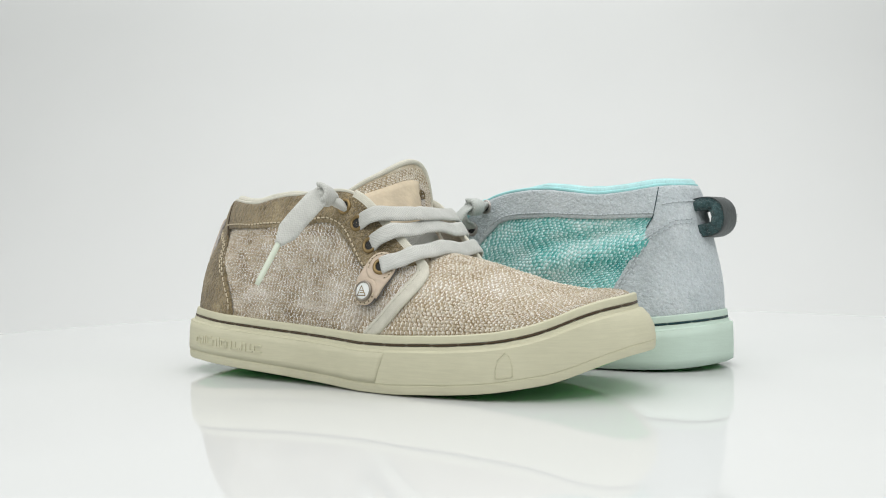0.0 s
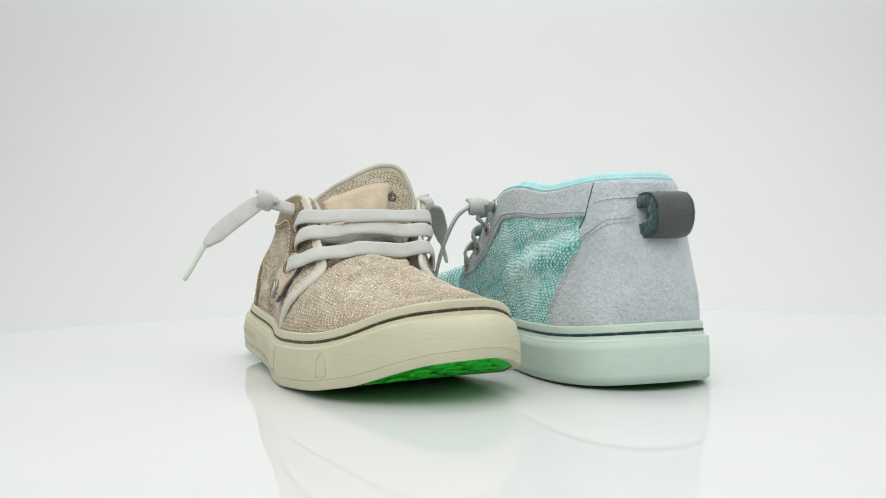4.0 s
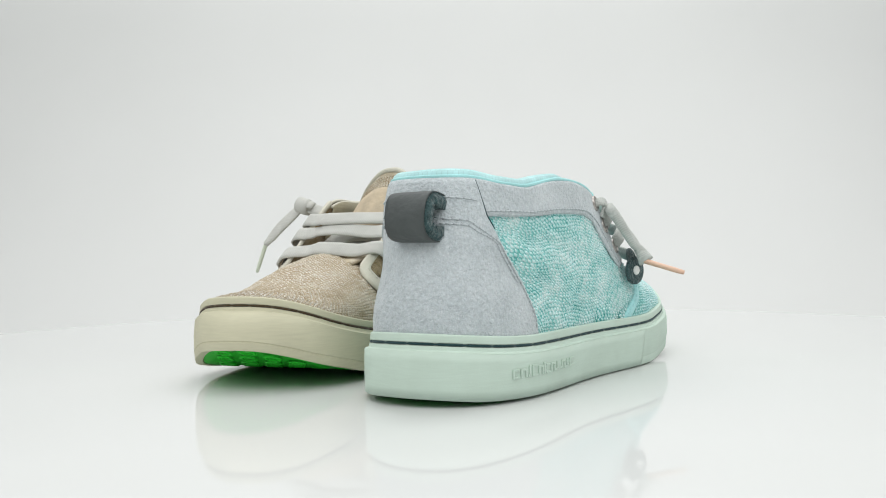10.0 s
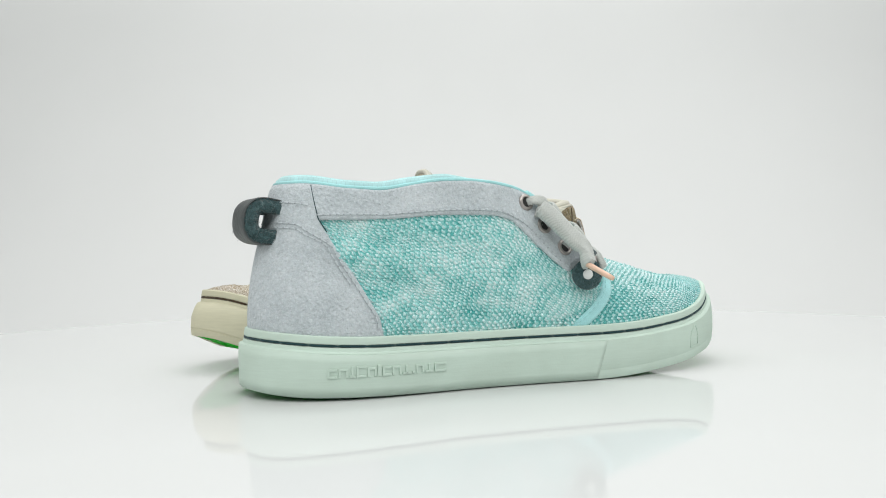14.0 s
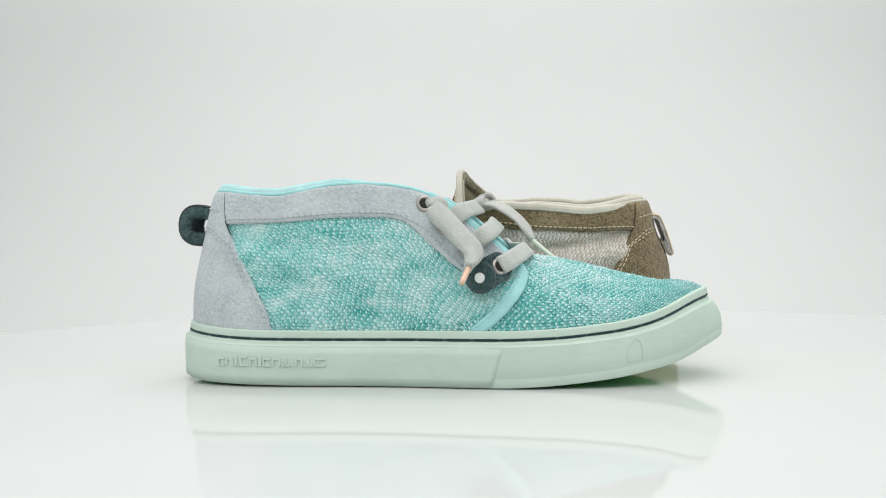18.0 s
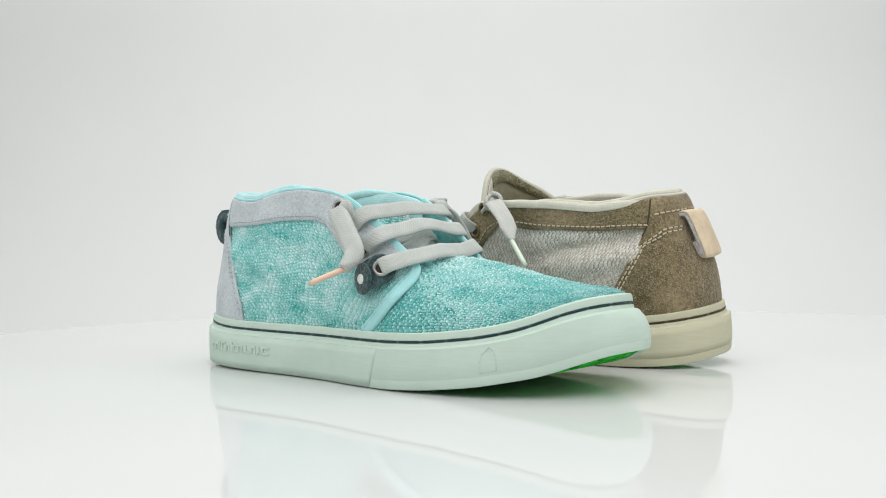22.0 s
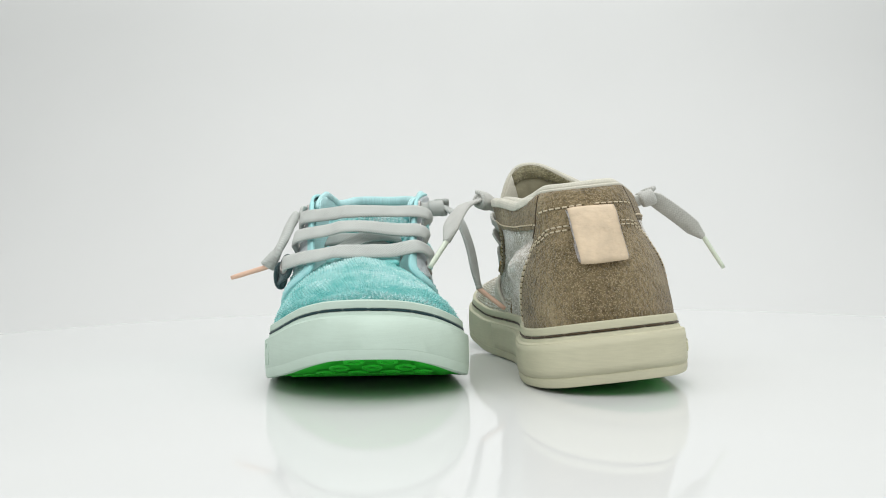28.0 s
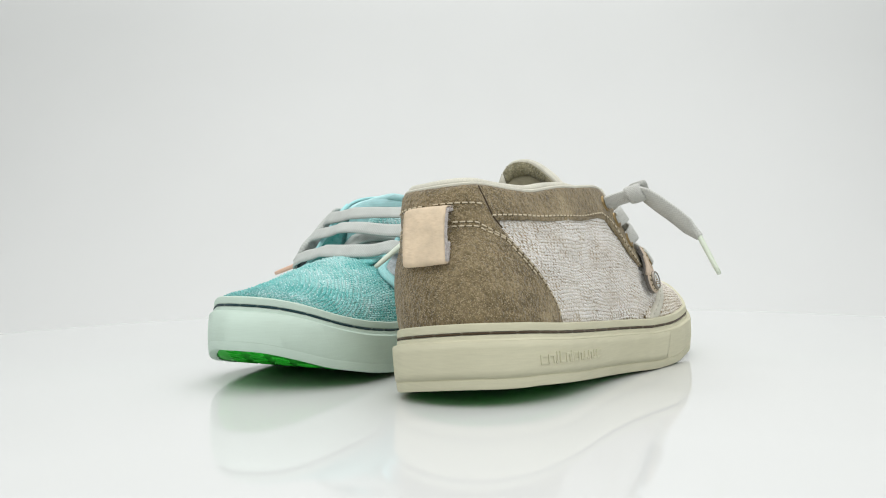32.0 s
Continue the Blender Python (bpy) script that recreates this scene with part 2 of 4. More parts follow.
def merged(pieces):
    """Join (verts, faces, uvs) triples into one."""
    vs, fs, us, n = [], [], [], 0
    for v, f, u in pieces:
        vs.append(np.asarray(v, float))
        us.append(np.asarray(u, float))
        fs += [[i + n for i in q] for q in f]
        n += len(v)
    return np.concatenate(vs), fs, np.concatenate(us)


def grid_faces(n, m, closed_u=False, closed_v=False, flip=False):
    out = []
    for i in range(n if closed_u else n - 1):
        for j in range(m if closed_v else m - 1):
            a, b = i * m + j, i * m + (j + 1) % m
            c, d = ((i + 1) % n) * m + (j + 1) % m, ((i + 1) % n) * m + j
            out.append((a, d, c, b) if flip else (a, b, c, d))
    return out


def grid_normals(g):
    du = np.gradient(g, axis=0)
    dv = np.gradient(g, axis=1)
    n = np.cross(du, dv)
    return n / np.maximum(np.linalg.norm(n, axis=2, keepdims=True), 1e-9)


def sheet(g, uv, thick, lift=0.0, out=1.0, meet=False):
    """A sheet of cloth or leather: grid g (n, m, 3), its outer face lifted along the outward normal, rims rounded inward."""
    n, m, _ = g.shape
    nn = grid_normals(g) * out
    edge = np.zeros((n, m, 1))
    edge[0], edge[-1], edge[:, 0], edge[:, -1] = 1, 0 if meet else 1, 1, 1
    if meet:      # the two halves of the last row lie on one another
        nn[-1] = nn[-1] + nn[-1, ::-1]
        nn[-1] /= np.maximum(np.linalg.norm(nn[-1], axis=1, keepdims=True), 1e-9)
    top = g + nn * (lift + thick) - nn * edge * thick * 0.35
    low = g + nn * lift
    verts = np.concatenate([top.reshape(-1, 3), low.reshape(-1, 3)])
    f = grid_faces(n, m, flip=out < 0)
    faces = f + [tuple(i + n * m for i in reversed(q)) for q in f]
    rim = [i * m for i in range(n)] + [(n - 1) * m + j for j in range(1, m)] + [i * m + m - 1 for i in range(n - 2, -1, -1)] + [j for j in range(m - 2, 0, -1)]
    for a, b in zip(rim, rim[1:] + rim[:1]):
        q = (a, b, b + n * m, a + n * m)
        faces.append(q if out > 0 else tuple(reversed(q)))
    u = uv.reshape(-1, 2)
    return verts, faces, np.concatenate([u, u])


def spline(points, n):
    """n points of a Catmull-Rom curve through the points, spaced by length."""
    p = np.asarray(points, float)
    if len(p) == 2:
        return p[0] + (p[1] - p[0]) * np.linspace(0, 1, n)[:, None]
    q = np.concatenate([[2 * p[0] - p[1]], p, [2 * p[-1] - p[-2]]])
    out = []
    for i in range(len(p) - 1):
        a, b, c, d = q[i:i + 4]
        t = np.linspace(0, 1, 24, endpoint=False)[:, None]
        out.append(0.5 * (2 * b + (c - a) * t + (2 * a - 5 * b + 4 * c - d) * t ** 2 + (3 * b - a - 3 * c + d) * t ** 3))
    out = np.concatenate(out + [p[-1:]])
    s = np.concatenate([[0], np.cumsum(np.linalg.norm(np.diff(out[:, :3], axis=0), axis=1))])
    k = np.linspace(0, s[-1], n)
    return np.stack([np.interp(k, s, out[:, j]) for j in range(out.shape[1])], 1)


def sweep(path, normals, profile, caps=True):
    """Sweep a closed profile (across, up) along a path; normals give the up side."""
    path = np.asarray(path, float)
    n, m = len(path), np.asarray(profile).shape[-2]
    tan = np.gradient(path, axis=0)
    tan /= np.maximum(np.linalg.norm(tan, axis=1, keepdims=True), 1e-9)
    nor = np.asarray(normals, float)
    nor = nor - tan * np.sum(nor * tan, 1, keepdims=True)
    nor /= np.maximum(np.linalg.norm(nor, axis=1, keepdims=True), 1e-9)
    side = np.cross(tan, nor)
    prof = np.asarray(profile, float)
    if prof.ndim == 2:
        prof = np.repeat(prof[None], n, 0)
    v = path[:, None] + side[:, None] * prof[:, :, :1] + nor[:, None] * prof[:, :, 1:]
    faces = grid_faces(n, m, closed_v=True)
    if caps:
        faces += [tuple(range(m - 1, -1, -1)), tuple((n - 1) * m + j for j in range(m))]
    s = np.concatenate([[0], np.cumsum(np.linalg.norm(np.diff(path, axis=0), axis=1))])
    uv = np.stack([np.repeat(s[:, None], m, 1), prof[:, :, 0]], 2).reshape(-1, 2)
    return v.reshape(-1, 3), faces, uv


def band_profile(w, t):
    """The section of a flat lace."""
    h, e = w / 2, t / 2
    return [(-h, 0), (-h * 0.93, e * 0.8), (-h * 0.5, e * 1.1), (0, e), (h * 0.5, e * 1.1), (h * 0.93, e * 0.8), (h, 0),
            (h * 0.93, -e * 0.8), (0, -e), (-h * 0.93, -e * 0.8)]


def round_profile(r, n=8):
    return [(r * math.cos(2 * math.pi * i / n), r * math.sin(2 * math.pi * i / n)) for i in range(n)]


def lathe(profile, centre, axis, n=20):
    """Turn (radius, height) about the axis through centre."""
    ax = Vector(axis).normalized()
    q = ax.to_track_quat("Z", "Y").to_matrix()
    v = []
    for r, h in profile:
        for i in range(n):
            a = 2 * math.pi * i / n
            v.append(tuple(Vector(centre) + q @ Vector((r * math.cos(a), r * math.sin(a), h))))
    m = len(profile)
    faces = grid_faces(m, n, closed_v=True)
    uv = np.zeros((len(v), 2))
    return v, faces, uv


def plate(outline, centre, normal, up, thick, bevel=0.0004):
    """A flat plate of an outline (across, along up), bevelled on its outer face."""
    nz = Vector(normal).normalized()
    vy = (Vector(up) - nz * Vector(up).dot(nz)).normalized()
    vx = vy.cross(nz)
    o = np.asarray(outline, float)
    c = o.mean(0)
    shrink = c + (o - c) * (1 - bevel / max(np.abs(o - c).max(), 1e-6) * 2)
    rings = [(o, 0.0), (o, thick - bevel), (shrink, thick)]
    v = []
    for pts, h in rings:
        for x, y in pts:
            v.append(tuple(Vector(centre) + vx * x + vy * y + nz * h))
    n = len(o)
    f = grid_faces(3, n, closed_v=True)
    f += [tuple(range(2 * n, 3 * n)), tuple(range(n - 1, -1, -1))]
    uv = np.concatenate([o, o, o])
    return v, f, uv


# ---------------------------------------------------------------- the studio
def build_studio():
    ys = [(-3.0, -0.10), (0.55, -0.10)]
    for i in range(1, 13):
        a = math.pi / 2 * i / 12
        ys.append((0.55 + 0.55 * math.sin(a), -0.10 + 0.55 * (1 - math.cos(a))))
    ys.append((1.10, 3.0))
    g = np.array([[(x, y, z) for y, z in ys] for x in np.linspace(-3, 3, 5)])
    uv = g[:, :, :2].copy()
    v, f, u = sheet(g, uv, 0.004, -0.004, 1.0 if grid_normals(g)[0, 0][2] > 0 else -1.0)
    tagged(new("backdrop", make_mesh("backdrop", v, f, M["paper"], u)), "seamless white paper sweep behind the turntable", "backdrop", kind="structure")
    # turntable
    tt = new("turntable")
    tagged(tt, "round turntable with a glossy white acrylic top", "turntable")
    R = 0.45
    v, f, u = lathe([(0.0, -0.012), (R - 0.001, -0.012), (R, -0.010), (R, -0.002), (R - 0.002, 0.0), (R * 0.5, 0.0), (0.0, 0.0)], (0, 0, 0), (0, 0, 1), 128)
    ob = new("disc", make_mesh("disc", v, f, M["acrylic"], None, False))
    ob.parent = tt
    v, f, u = lathe([(0.0, -0.1), (0.17, -0.1), (0.175, -0.095), (0.175, -0.02), (0.16, -0.012), (0.0, -0.012)], (0, 0, 0), (0, 0, 1), 64)
    ob = new("turntable_base", make_mesh("turntable_base", v, f, M["grey_metal"], None, False))
    ob.parent = tt
    return tt


# ---------------------------------------------------------------- the shoe (millimetres until the mesh is made)
OUT_X = [0, .01, .03, .06, .1, .16, .25, .35, .45, .55, .65, .72, .8, .87, .92, .96, .985, 1.0]
OUT_W = [.0, .045, .075, .098, .115, .127, .128, .122, .123, .136, .150, .152, .145, .125, .099, .068, .040, .0]
OUT_C = [0, 0, 0, 0, 0, -.001, -.003, -.007, -.010, -.009, -.003, .004, .013, .020, .024, .026, .027, .028]
LENGTH = 285.0


def footprint():
    """The outline of the sole, from the heel's middle along the outer side to the toe and back, 1 mm steps or so."""
    pts = []
    for side in (-1, 1):
        row = []
        for x, w, c in zip(OUT_X, OUT_W, OUT_C):
            w *= 1.1555 * np.interp(x, [0, .25, .6, 1], [.985, .985, 1, 1]) * (1 + 0.134 * min(max((x - .72) / .2, 0), 1))
            row.append((x * LENGTH, (c * 1.379 + side * w) * LENGTH))
        pts += row[:-1] if side < 0 else row[:0:-1]
    p = np.array(pts + pts[:1])
    loop = spline(np.concatenate([p[-4:-1], p, p[1:4]]), 900)
    # keep one turn, start at the heel's middle
    d = np.linalg.norm(loop - p[0], axis=1)
    i0 = int(np.argmin(d[:200]))
    i1 = 600 + int(np.argmin(d[600:]))
    loop = loop[i0:i1]
    return spline(np.concatenate([loop, loop[:1]]), 481)[:-1]


FOOT = footprint()
_t = np.roll(FOOT, -1, 0) - np.roll(FOOT, 1, 0)
_t /= np.linalg.norm(_t, axis=1, keepdims=True)
for _ in range(6):
    _t = (_t + np.roll(_t, 1, 0) + np.roll(_t, -1, 0)) / 3
_t /= np.linalg.norm(_t, axis=1, keepdims=True)
INWARD = np.stack([-_t[:, 1], _t[:, 0]], 1)          # the outline runs with its inside on the left
NF = len(FOOT)
TOE = int(np.argmax(FOOT[:, 0]))


def foot_at(k, inset=0.0):
    """A point of the outline, k in index units (may be a fraction, wraps), moved inward."""
    k = np.asarray(k, float) % NF
    i = np.floor(k).astype(int) % NF
    j, f = (i + 1) % NF, (k - np.floor(k))[..., None]
    return (FOOT[i] + INWARD[i] * inset) * (1 - f) + (FOOT[j] + INWARD[j] * inset) * f


def toe_in(k):
    """How far the rim of the sole leans in from the outline, round the toe."""
    a = foot_at(k)
    away = (a - foot_at(k, 1.0))[..., 1]
    t = np.clip((a[..., 0] - 228) / 57, 0, 1)
    return 6.6 * t * t * (2 - t) * np.clip(1 + 1.1 * away, 0.2, 1)


def rim_at(k, inset, share=1.0):
    """A point of the outline, moved inward by inset and by a share of the toe's lean."""
    k = np.asarray(k, float)
    a = foot_at(k)
    return a + (foot_at(k, 1.0) - a) * (inset + share * toe_in(k))[..., None]


def k_of(side, x):
    """The index on the outer (-1) or inner (+1) side at which the outline has that x."""
    if side < 0:
        xs = FOOT[:TOE + 1, 0]
        return np.interp(x, xs, np.arange(TOE + 1))
    xs = np.concatenate([FOOT[TOE:, 0], FOOT[:1, 0]])[::-1]
    return np.interp(x, xs, np.arange(NF, TOE - 1, -1))


def tab(x, *pairs):
    return np.interp(x, [p[0] for p in pairs], [p[1] for p in pairs])


def smooth_tab(pairs):
    xs = np.linspace(pairs[0][0], pairs[-1][0], 400)
    ys = np.interp(xs, [p[0] for p in pairs], [p[1] for p in pairs])
    for _ in range(3):
        e = np.concatenate([[ys[0]] * 6, ys, [ys[-1]] * 6])
        ys = np.convolve(e, np.ones(13) / 13, "valid")
    return lambda x: np.interp(x, xs, ys)


sole_low = smooth_tab([(-10, 4.2), (0, 3.6), (8, 2.2), (18, 1.3), (37, 0.8), (63, 0.3), (120, 0.0), (176, 0.0), (203, 1.5), (229, 4.5), (257, 9.8), (275, 17.0), (285, 20.5)])
sole_top = smooth_tab([(-12, 32.6), (2, 31.6), (12, 30.4), (28, 28.8), (50, 27.7), (92, 27.2), (149, 27.2), (176, 27.2), (203, 28.2), (230, 31.2), (246, 34.6), (255, 38.0), (263, 42.0), (271, 44.8), (280, 46.2), (290, 46.8)])
collar_z = smooth_tab([(-10, 99), (20, 98.5), (40, 96), (60, 95), (75, 97.5), (90, 99.8), (105, 100.3), (120, 99.5), (132, 97.5), (140, 94), (150, 86), (160, 77), (168, 70), (176, 63), (186, 54), (195, 48)])
collar_dx = smooth_tab([(-10, 16.5), (2, 15.5), (10, 12), (20, 9.5), (31, 6), (45, 3), (60, 1), (80, 0), (200, 0)])
collar_w = smooth_tab([(-10, 14), (18, 15.5), (31, 20), (50, 25), (70, 28.5), (95, 31), (115, 31), (134, 29), (150, 27.5), (175, 26), (195, 24)])
ridge_z = smooth_tab([(140, 64), (160, 63.5), (175, 62.6), (190, 61), (204, 58.5), (219, 55), (233, 51.8), (247, 49.2), (262, 47), (285, 46)])
ridge_x = smooth_tab([(140, 140), (230, 230), (245, 243), (262, 254), (272, 259), (285, 262)])


class Style:
    """What sets one shoe apart from the other."""

    def __init__(self, key, sx, sy, twist, dip, drop, lean, heel_in=0.0, waist=1.0, toe_roll=0.0, throat=0.0, flare=(0.0, 0.0), pinch=(0.0, 0.0)):
        self.key, self.sx, self.sy, self.twist, self.dip, self.heel_in, self.waist = key, sx, sy, twist, dip, heel_in, waist
        self.toe_roll, self.throat, self.flare, self.pinch = toe_roll, throat, flare, pinch
        self.drop, self.lean = smooth_tab(drop), smooth_tab(lean)

    def sag(self, x):
        """How much lower the collar runs on the inner side."""
        return self.dip * np.exp(-((x - 88) / 42) ** 2) + 0.4 * self.throat * np.exp(-((x - 126) / 16) ** 2)

    def spread(self, x, y):
        """How much wider the throat gapes on the inner side."""
        return self.throat * np.exp(-((x - 122) / 44) ** 2) * (y > 0)

    def upright(self, x, y, v):
        """How far the heel's sides stand out at the collar, and how far they are drawn in below it."""
        aside = np.clip(np.abs(y) / 20, 0, 1)
        out = np.where(y > 0, self.flare[1], self.flare[0]) * np.exp(-((x - 42) / 32) ** 2) * aside
        drawn = np.where(y > 0, self.pinch[1], self.pinch[0]) * np.exp(-((v - 0.45) / 0.22) ** 2) * np.clip((95 - x) / 40, 0, 1) * aside
        return out, drawn

    def settle(self, v):
        """From the pattern's millimetres to metres: the worn sole is twisted a little, so that the heel leans inward."""
        v = np.array(v, float)
        a = np.radians(self.twist) * np.clip((155 - v[:, 0]) / 120, 0, 1.05)
        y, z = v[:, 1] - 34, v[:, 2].copy()
        v[:, 1] = 34 + y * np.cos(a) + z * np.sin(a)
        v[:, 2] = -y * np.sin(a) + z * np.cos(a)
        v[:, 2] += math.tan(math.radians(self.toe_roll)) * np.clip((v[:, 0] - 195) / 60, 0, 1) * (v[:, 1] - 8)
        v[:, 1] += self.lean(v[:, 0]) * np.clip((v[:, 2] - 28) / 55, 0, 1.2)
        return v * np.array([self.sx, self.sy, 1.0]) * 0.001


def unsettled(st, q):
    """The pattern's point that settles at q, in millimetres."""
    q = np.array(q, float)
    r = q.copy()
    for _ in range(8):
        r = r + q - st.settle(r[None])[0] * 1000
    return r


def upper(k, side, v, st, lift=0.0):
    """A point of the quarters: k along the outline, v from the sole (0) to the collar or throat edge (1)."""
    k = np.asarray(k, float)
    v = np.asarray(v, float)
    b = foot_at(k, 8.0)
    x, y = b[..., 0], b[..., 1]
    tz = collar_z(x) - st.drop(x) - (st.sag(x) if side > 0 else 0)
    blend = np.clip((x - 14) / 22, 0, 1)
    blend = blend * blend * (3 - 2 * blend)
    tx, ty = x + collar_dx(x) + st.heel_in * np.clip((40 - x) / 40, 0, 1), y * 0.70 * (1 - blend) + np.sign(y) * (collar_w(x) + st.spread(x, y)) * blend
    out, drawn = st.upright(x, y, v)
    ty = ty + np.sign(y) * out
    z0 = sole_top(x) - 2.0
    h = np.clip(v, 0, 2) ** (1.75 + 0.5 * np.clip((x - 120) / 50, 0, 1))
    bulge = 1.2 * np.sin(np.pi * np.clip(v, 0, 1)) - st.waist * np.exp(-((v - 0.68) / 0.17) ** 2) * np.clip((75 - x) / 40, 0, 1) - drawn
    inw = foot_at(k, 9.0) - b
    p = np.stack([x + (tx - x) * h, y + (ty - y) * h, z0 + (tz - z0) * v], -1)
    p[..., :2] -= inw * (bulge + lift)[..., None] if np.ndim(bulge) else inw * (bulge + lift)
    return p


def v_of(x, z, side, st):
    tz = collar_z(x) - st.drop(x) - (st.sag(x) if side > 0 else 0)
    z0 = sole_top(x) - 2.0
    return (z - z0) / (tz - z0)


def surface(x, z, side, st):
    """The point of the quarters at x and height z, and the outward normal."""
    k, v = k_of(side, x), v_of(x, z, side, st)
    p = upper(k, side, v, st)
    a, b = upper(k + 0.6, side, v, st) - upper(k - 0.6, side, v, st), upper(k, side, v + 0.01, st) - upper(k, side, v - 0.01, st)
    n = np.cross(a, b)
    n /= np.linalg.norm(n)
    if n[1] * side < 0:
        n = -n
    return p, n


def front_x(v):
    """Where the quarter ends, along its bound front edge."""
    return tab(v, (0, 158), (.12, 166), (.3, 173), (.55, 179), (.8, 182.5), (1, 183))


def back_x(v):
    """Where the heel counter ends."""
    return tab(v, (0, 57), (.15, 55), (.35, 46), (.55, 36), (.70, 28), (.78, 23), (1, 16.5))


def facing_low(x, side=1):
    if side < 0:
        return tab(x, (10, 82), (62, 81.5), (91, 83.5), (118, 84), (126, 82), (134, 75), (148, 61), (156, 55), (163, 57.5), (172, 60), (184, 58))
    return tab(x, (10, 82), (62, 81.5), (91, 83.5), (118, 84), (126, 82), (134, 75), (148, 61), (159, 52), (168, 50), (176, 52), (184, 55))


def part(name, pieces, mat, parent, st=None, label="", smooth=True):
    v, f, u = pieces
    v = st.settle(v) if st else np.asarray(v, float)
    ob = new(name, make_mesh(name, v, f, mat, np.asarray(u) * 0.001, smooth))
    ob.parent = parent
    if label:
        tagged(ob, label)
    return ob


def wobble(p, amount, scale, seed=0):
    out = p.copy().reshape(-1, 3)
    for i, q in enumerate(out):
        w = noise.noise_vector(Vector(q) * scale + Vector((seed * 7.3, 0, 0)))
        out[i] = q + np.array(w) * amount
    return out.reshape(p.shape)


def stitches(path, normals, every=3.1, long=2.1, r=0.33, start=None):
    """A row of thread stitches along a path."""
    s = np.concatenate([[0], np.cumsum(np.linalg.norm(np.diff(path, axis=0), axis=1))])
    out, d = [], every * 0.5 if start is None else start
    while d + long < s[-1]:
        q = np.linspace(d, d + long, 4)
        pts = np.stack([np.interp(q, s, path[:, j]) for j in range(3)], 1)
        nor = np.stack([np.interp(q, s, normals[:, j]) for j in range(3)], 1)
        pts += nor * (np.array([-0.1, 0.22, 0.22, -0.1])[:, None])
        out.append(sweep(pts, nor, round_profile(r, 5)))
        d += every
    return merged(out)


def sewn(path, normals, every, long, r, kk, parent, st):
    """A row of stitches, with dark pieces between them that paint the shade in the needle holes."""
    part("stitching", stitches(path, normals, every, long, r), M[kk + "_stitch"], parent, st)
    part("needle_hole_shade", stitches(path - normals * 0.28, normals, every, every - long, r * 1.1, every * 0.5 + long), M[kk + "_hole"], parent, st)


def path_kv(side, st, kv, lift, n=60):
    """A path over the quarters through points (index, share of height), with normals."""
    c = spline(kv, n)
    pts = upper(c[:, 0], side, c[:, 1], st, lift)
    a = upper(c[:, 0] + 0.8, side, c[:, 1], st, lift) - upper(c[:, 0] - 0.8, side, c[:, 1], st, lift)
    b = upper(c[:, 0], side, c[:, 1] + 0.01, st, lift) - upper(c[:, 0], side, c[:, 1] - 0.01, st, lift)
    nor = np.cross(a, b)
    nor /= np.linalg.norm(nor, axis=1, keepdims=True)
    away = foot_at(c[:, 0], 0.0) - foot_at(c[:, 0], 5.0)
    nor *= np.sign(np.sum(nor[:, :2] * away, 1))[:, None]
    return pts, nor


def hair(p, q, fwd, cross, rnd, long, wide, spread):
    """Short thin fibres at points p, lying close to the surface with normals q."""
    k = len(p)
    a = rnd.uniform(-spread, spread, (k, 1))
    d = fwd * np.cos(a) + cross * np.sin(a)
    w = np.cross(q, d)
    n = rnd.uniform(*long, (k, 1))
    v = np.stack([p - w * wide, p + w * wide, p + d * n + q * rnd.uniform(-0.1, 0.35, (k, 1))], 1).reshape(-1, 3)
    return v, [(3 * i, 3 * i + 1, 3 * i + 2) for i in range(k)]


def fibres(g, out, lift, density, mat, parent, st, seed, long=(0.3, 0.8), wide=0.15):
    """Raised nap of suede, scattered over a grid."""
    rnd = np.random.RandomState(seed)
    n, m, _ = g.shape
    nor = grid_normals(g) * out
    a = g[1:, :-1] - g[:-1, :-1]
    b = g[:-1, 1:] - g[:-1, :-1]
    area = np.linalg.norm(np.cross(a, b), axis=2).ravel()
    cells = rnd.choice(len(area), int(area.sum() * density), p=area / area.sum())
    i, j = cells // (m - 1), cells % (m - 1)
    s, t = rnd.rand(len(cells), 1), rnd.rand(len(cells), 1)
    q = nor[i, j]
    p = g[i, j] + a[i, j] * s + b[i, j] * t + q * lift
    fwd = np.cross(q, np.array([0.3, 0.4, 0.86]))
    fwd /= np.linalg.norm(fwd, axis=1, keepdims=True)
    v, f = hair(p, q, fwd, np.cross(q, fwd), rnd, long, wide, 3.1)
    ob = new("nap", make_mesh("nap", st.settle(v), f, mat, None, False))
    ob.parent = parent
    return tagged(ob, "raised suede fibres", kind="stuff")


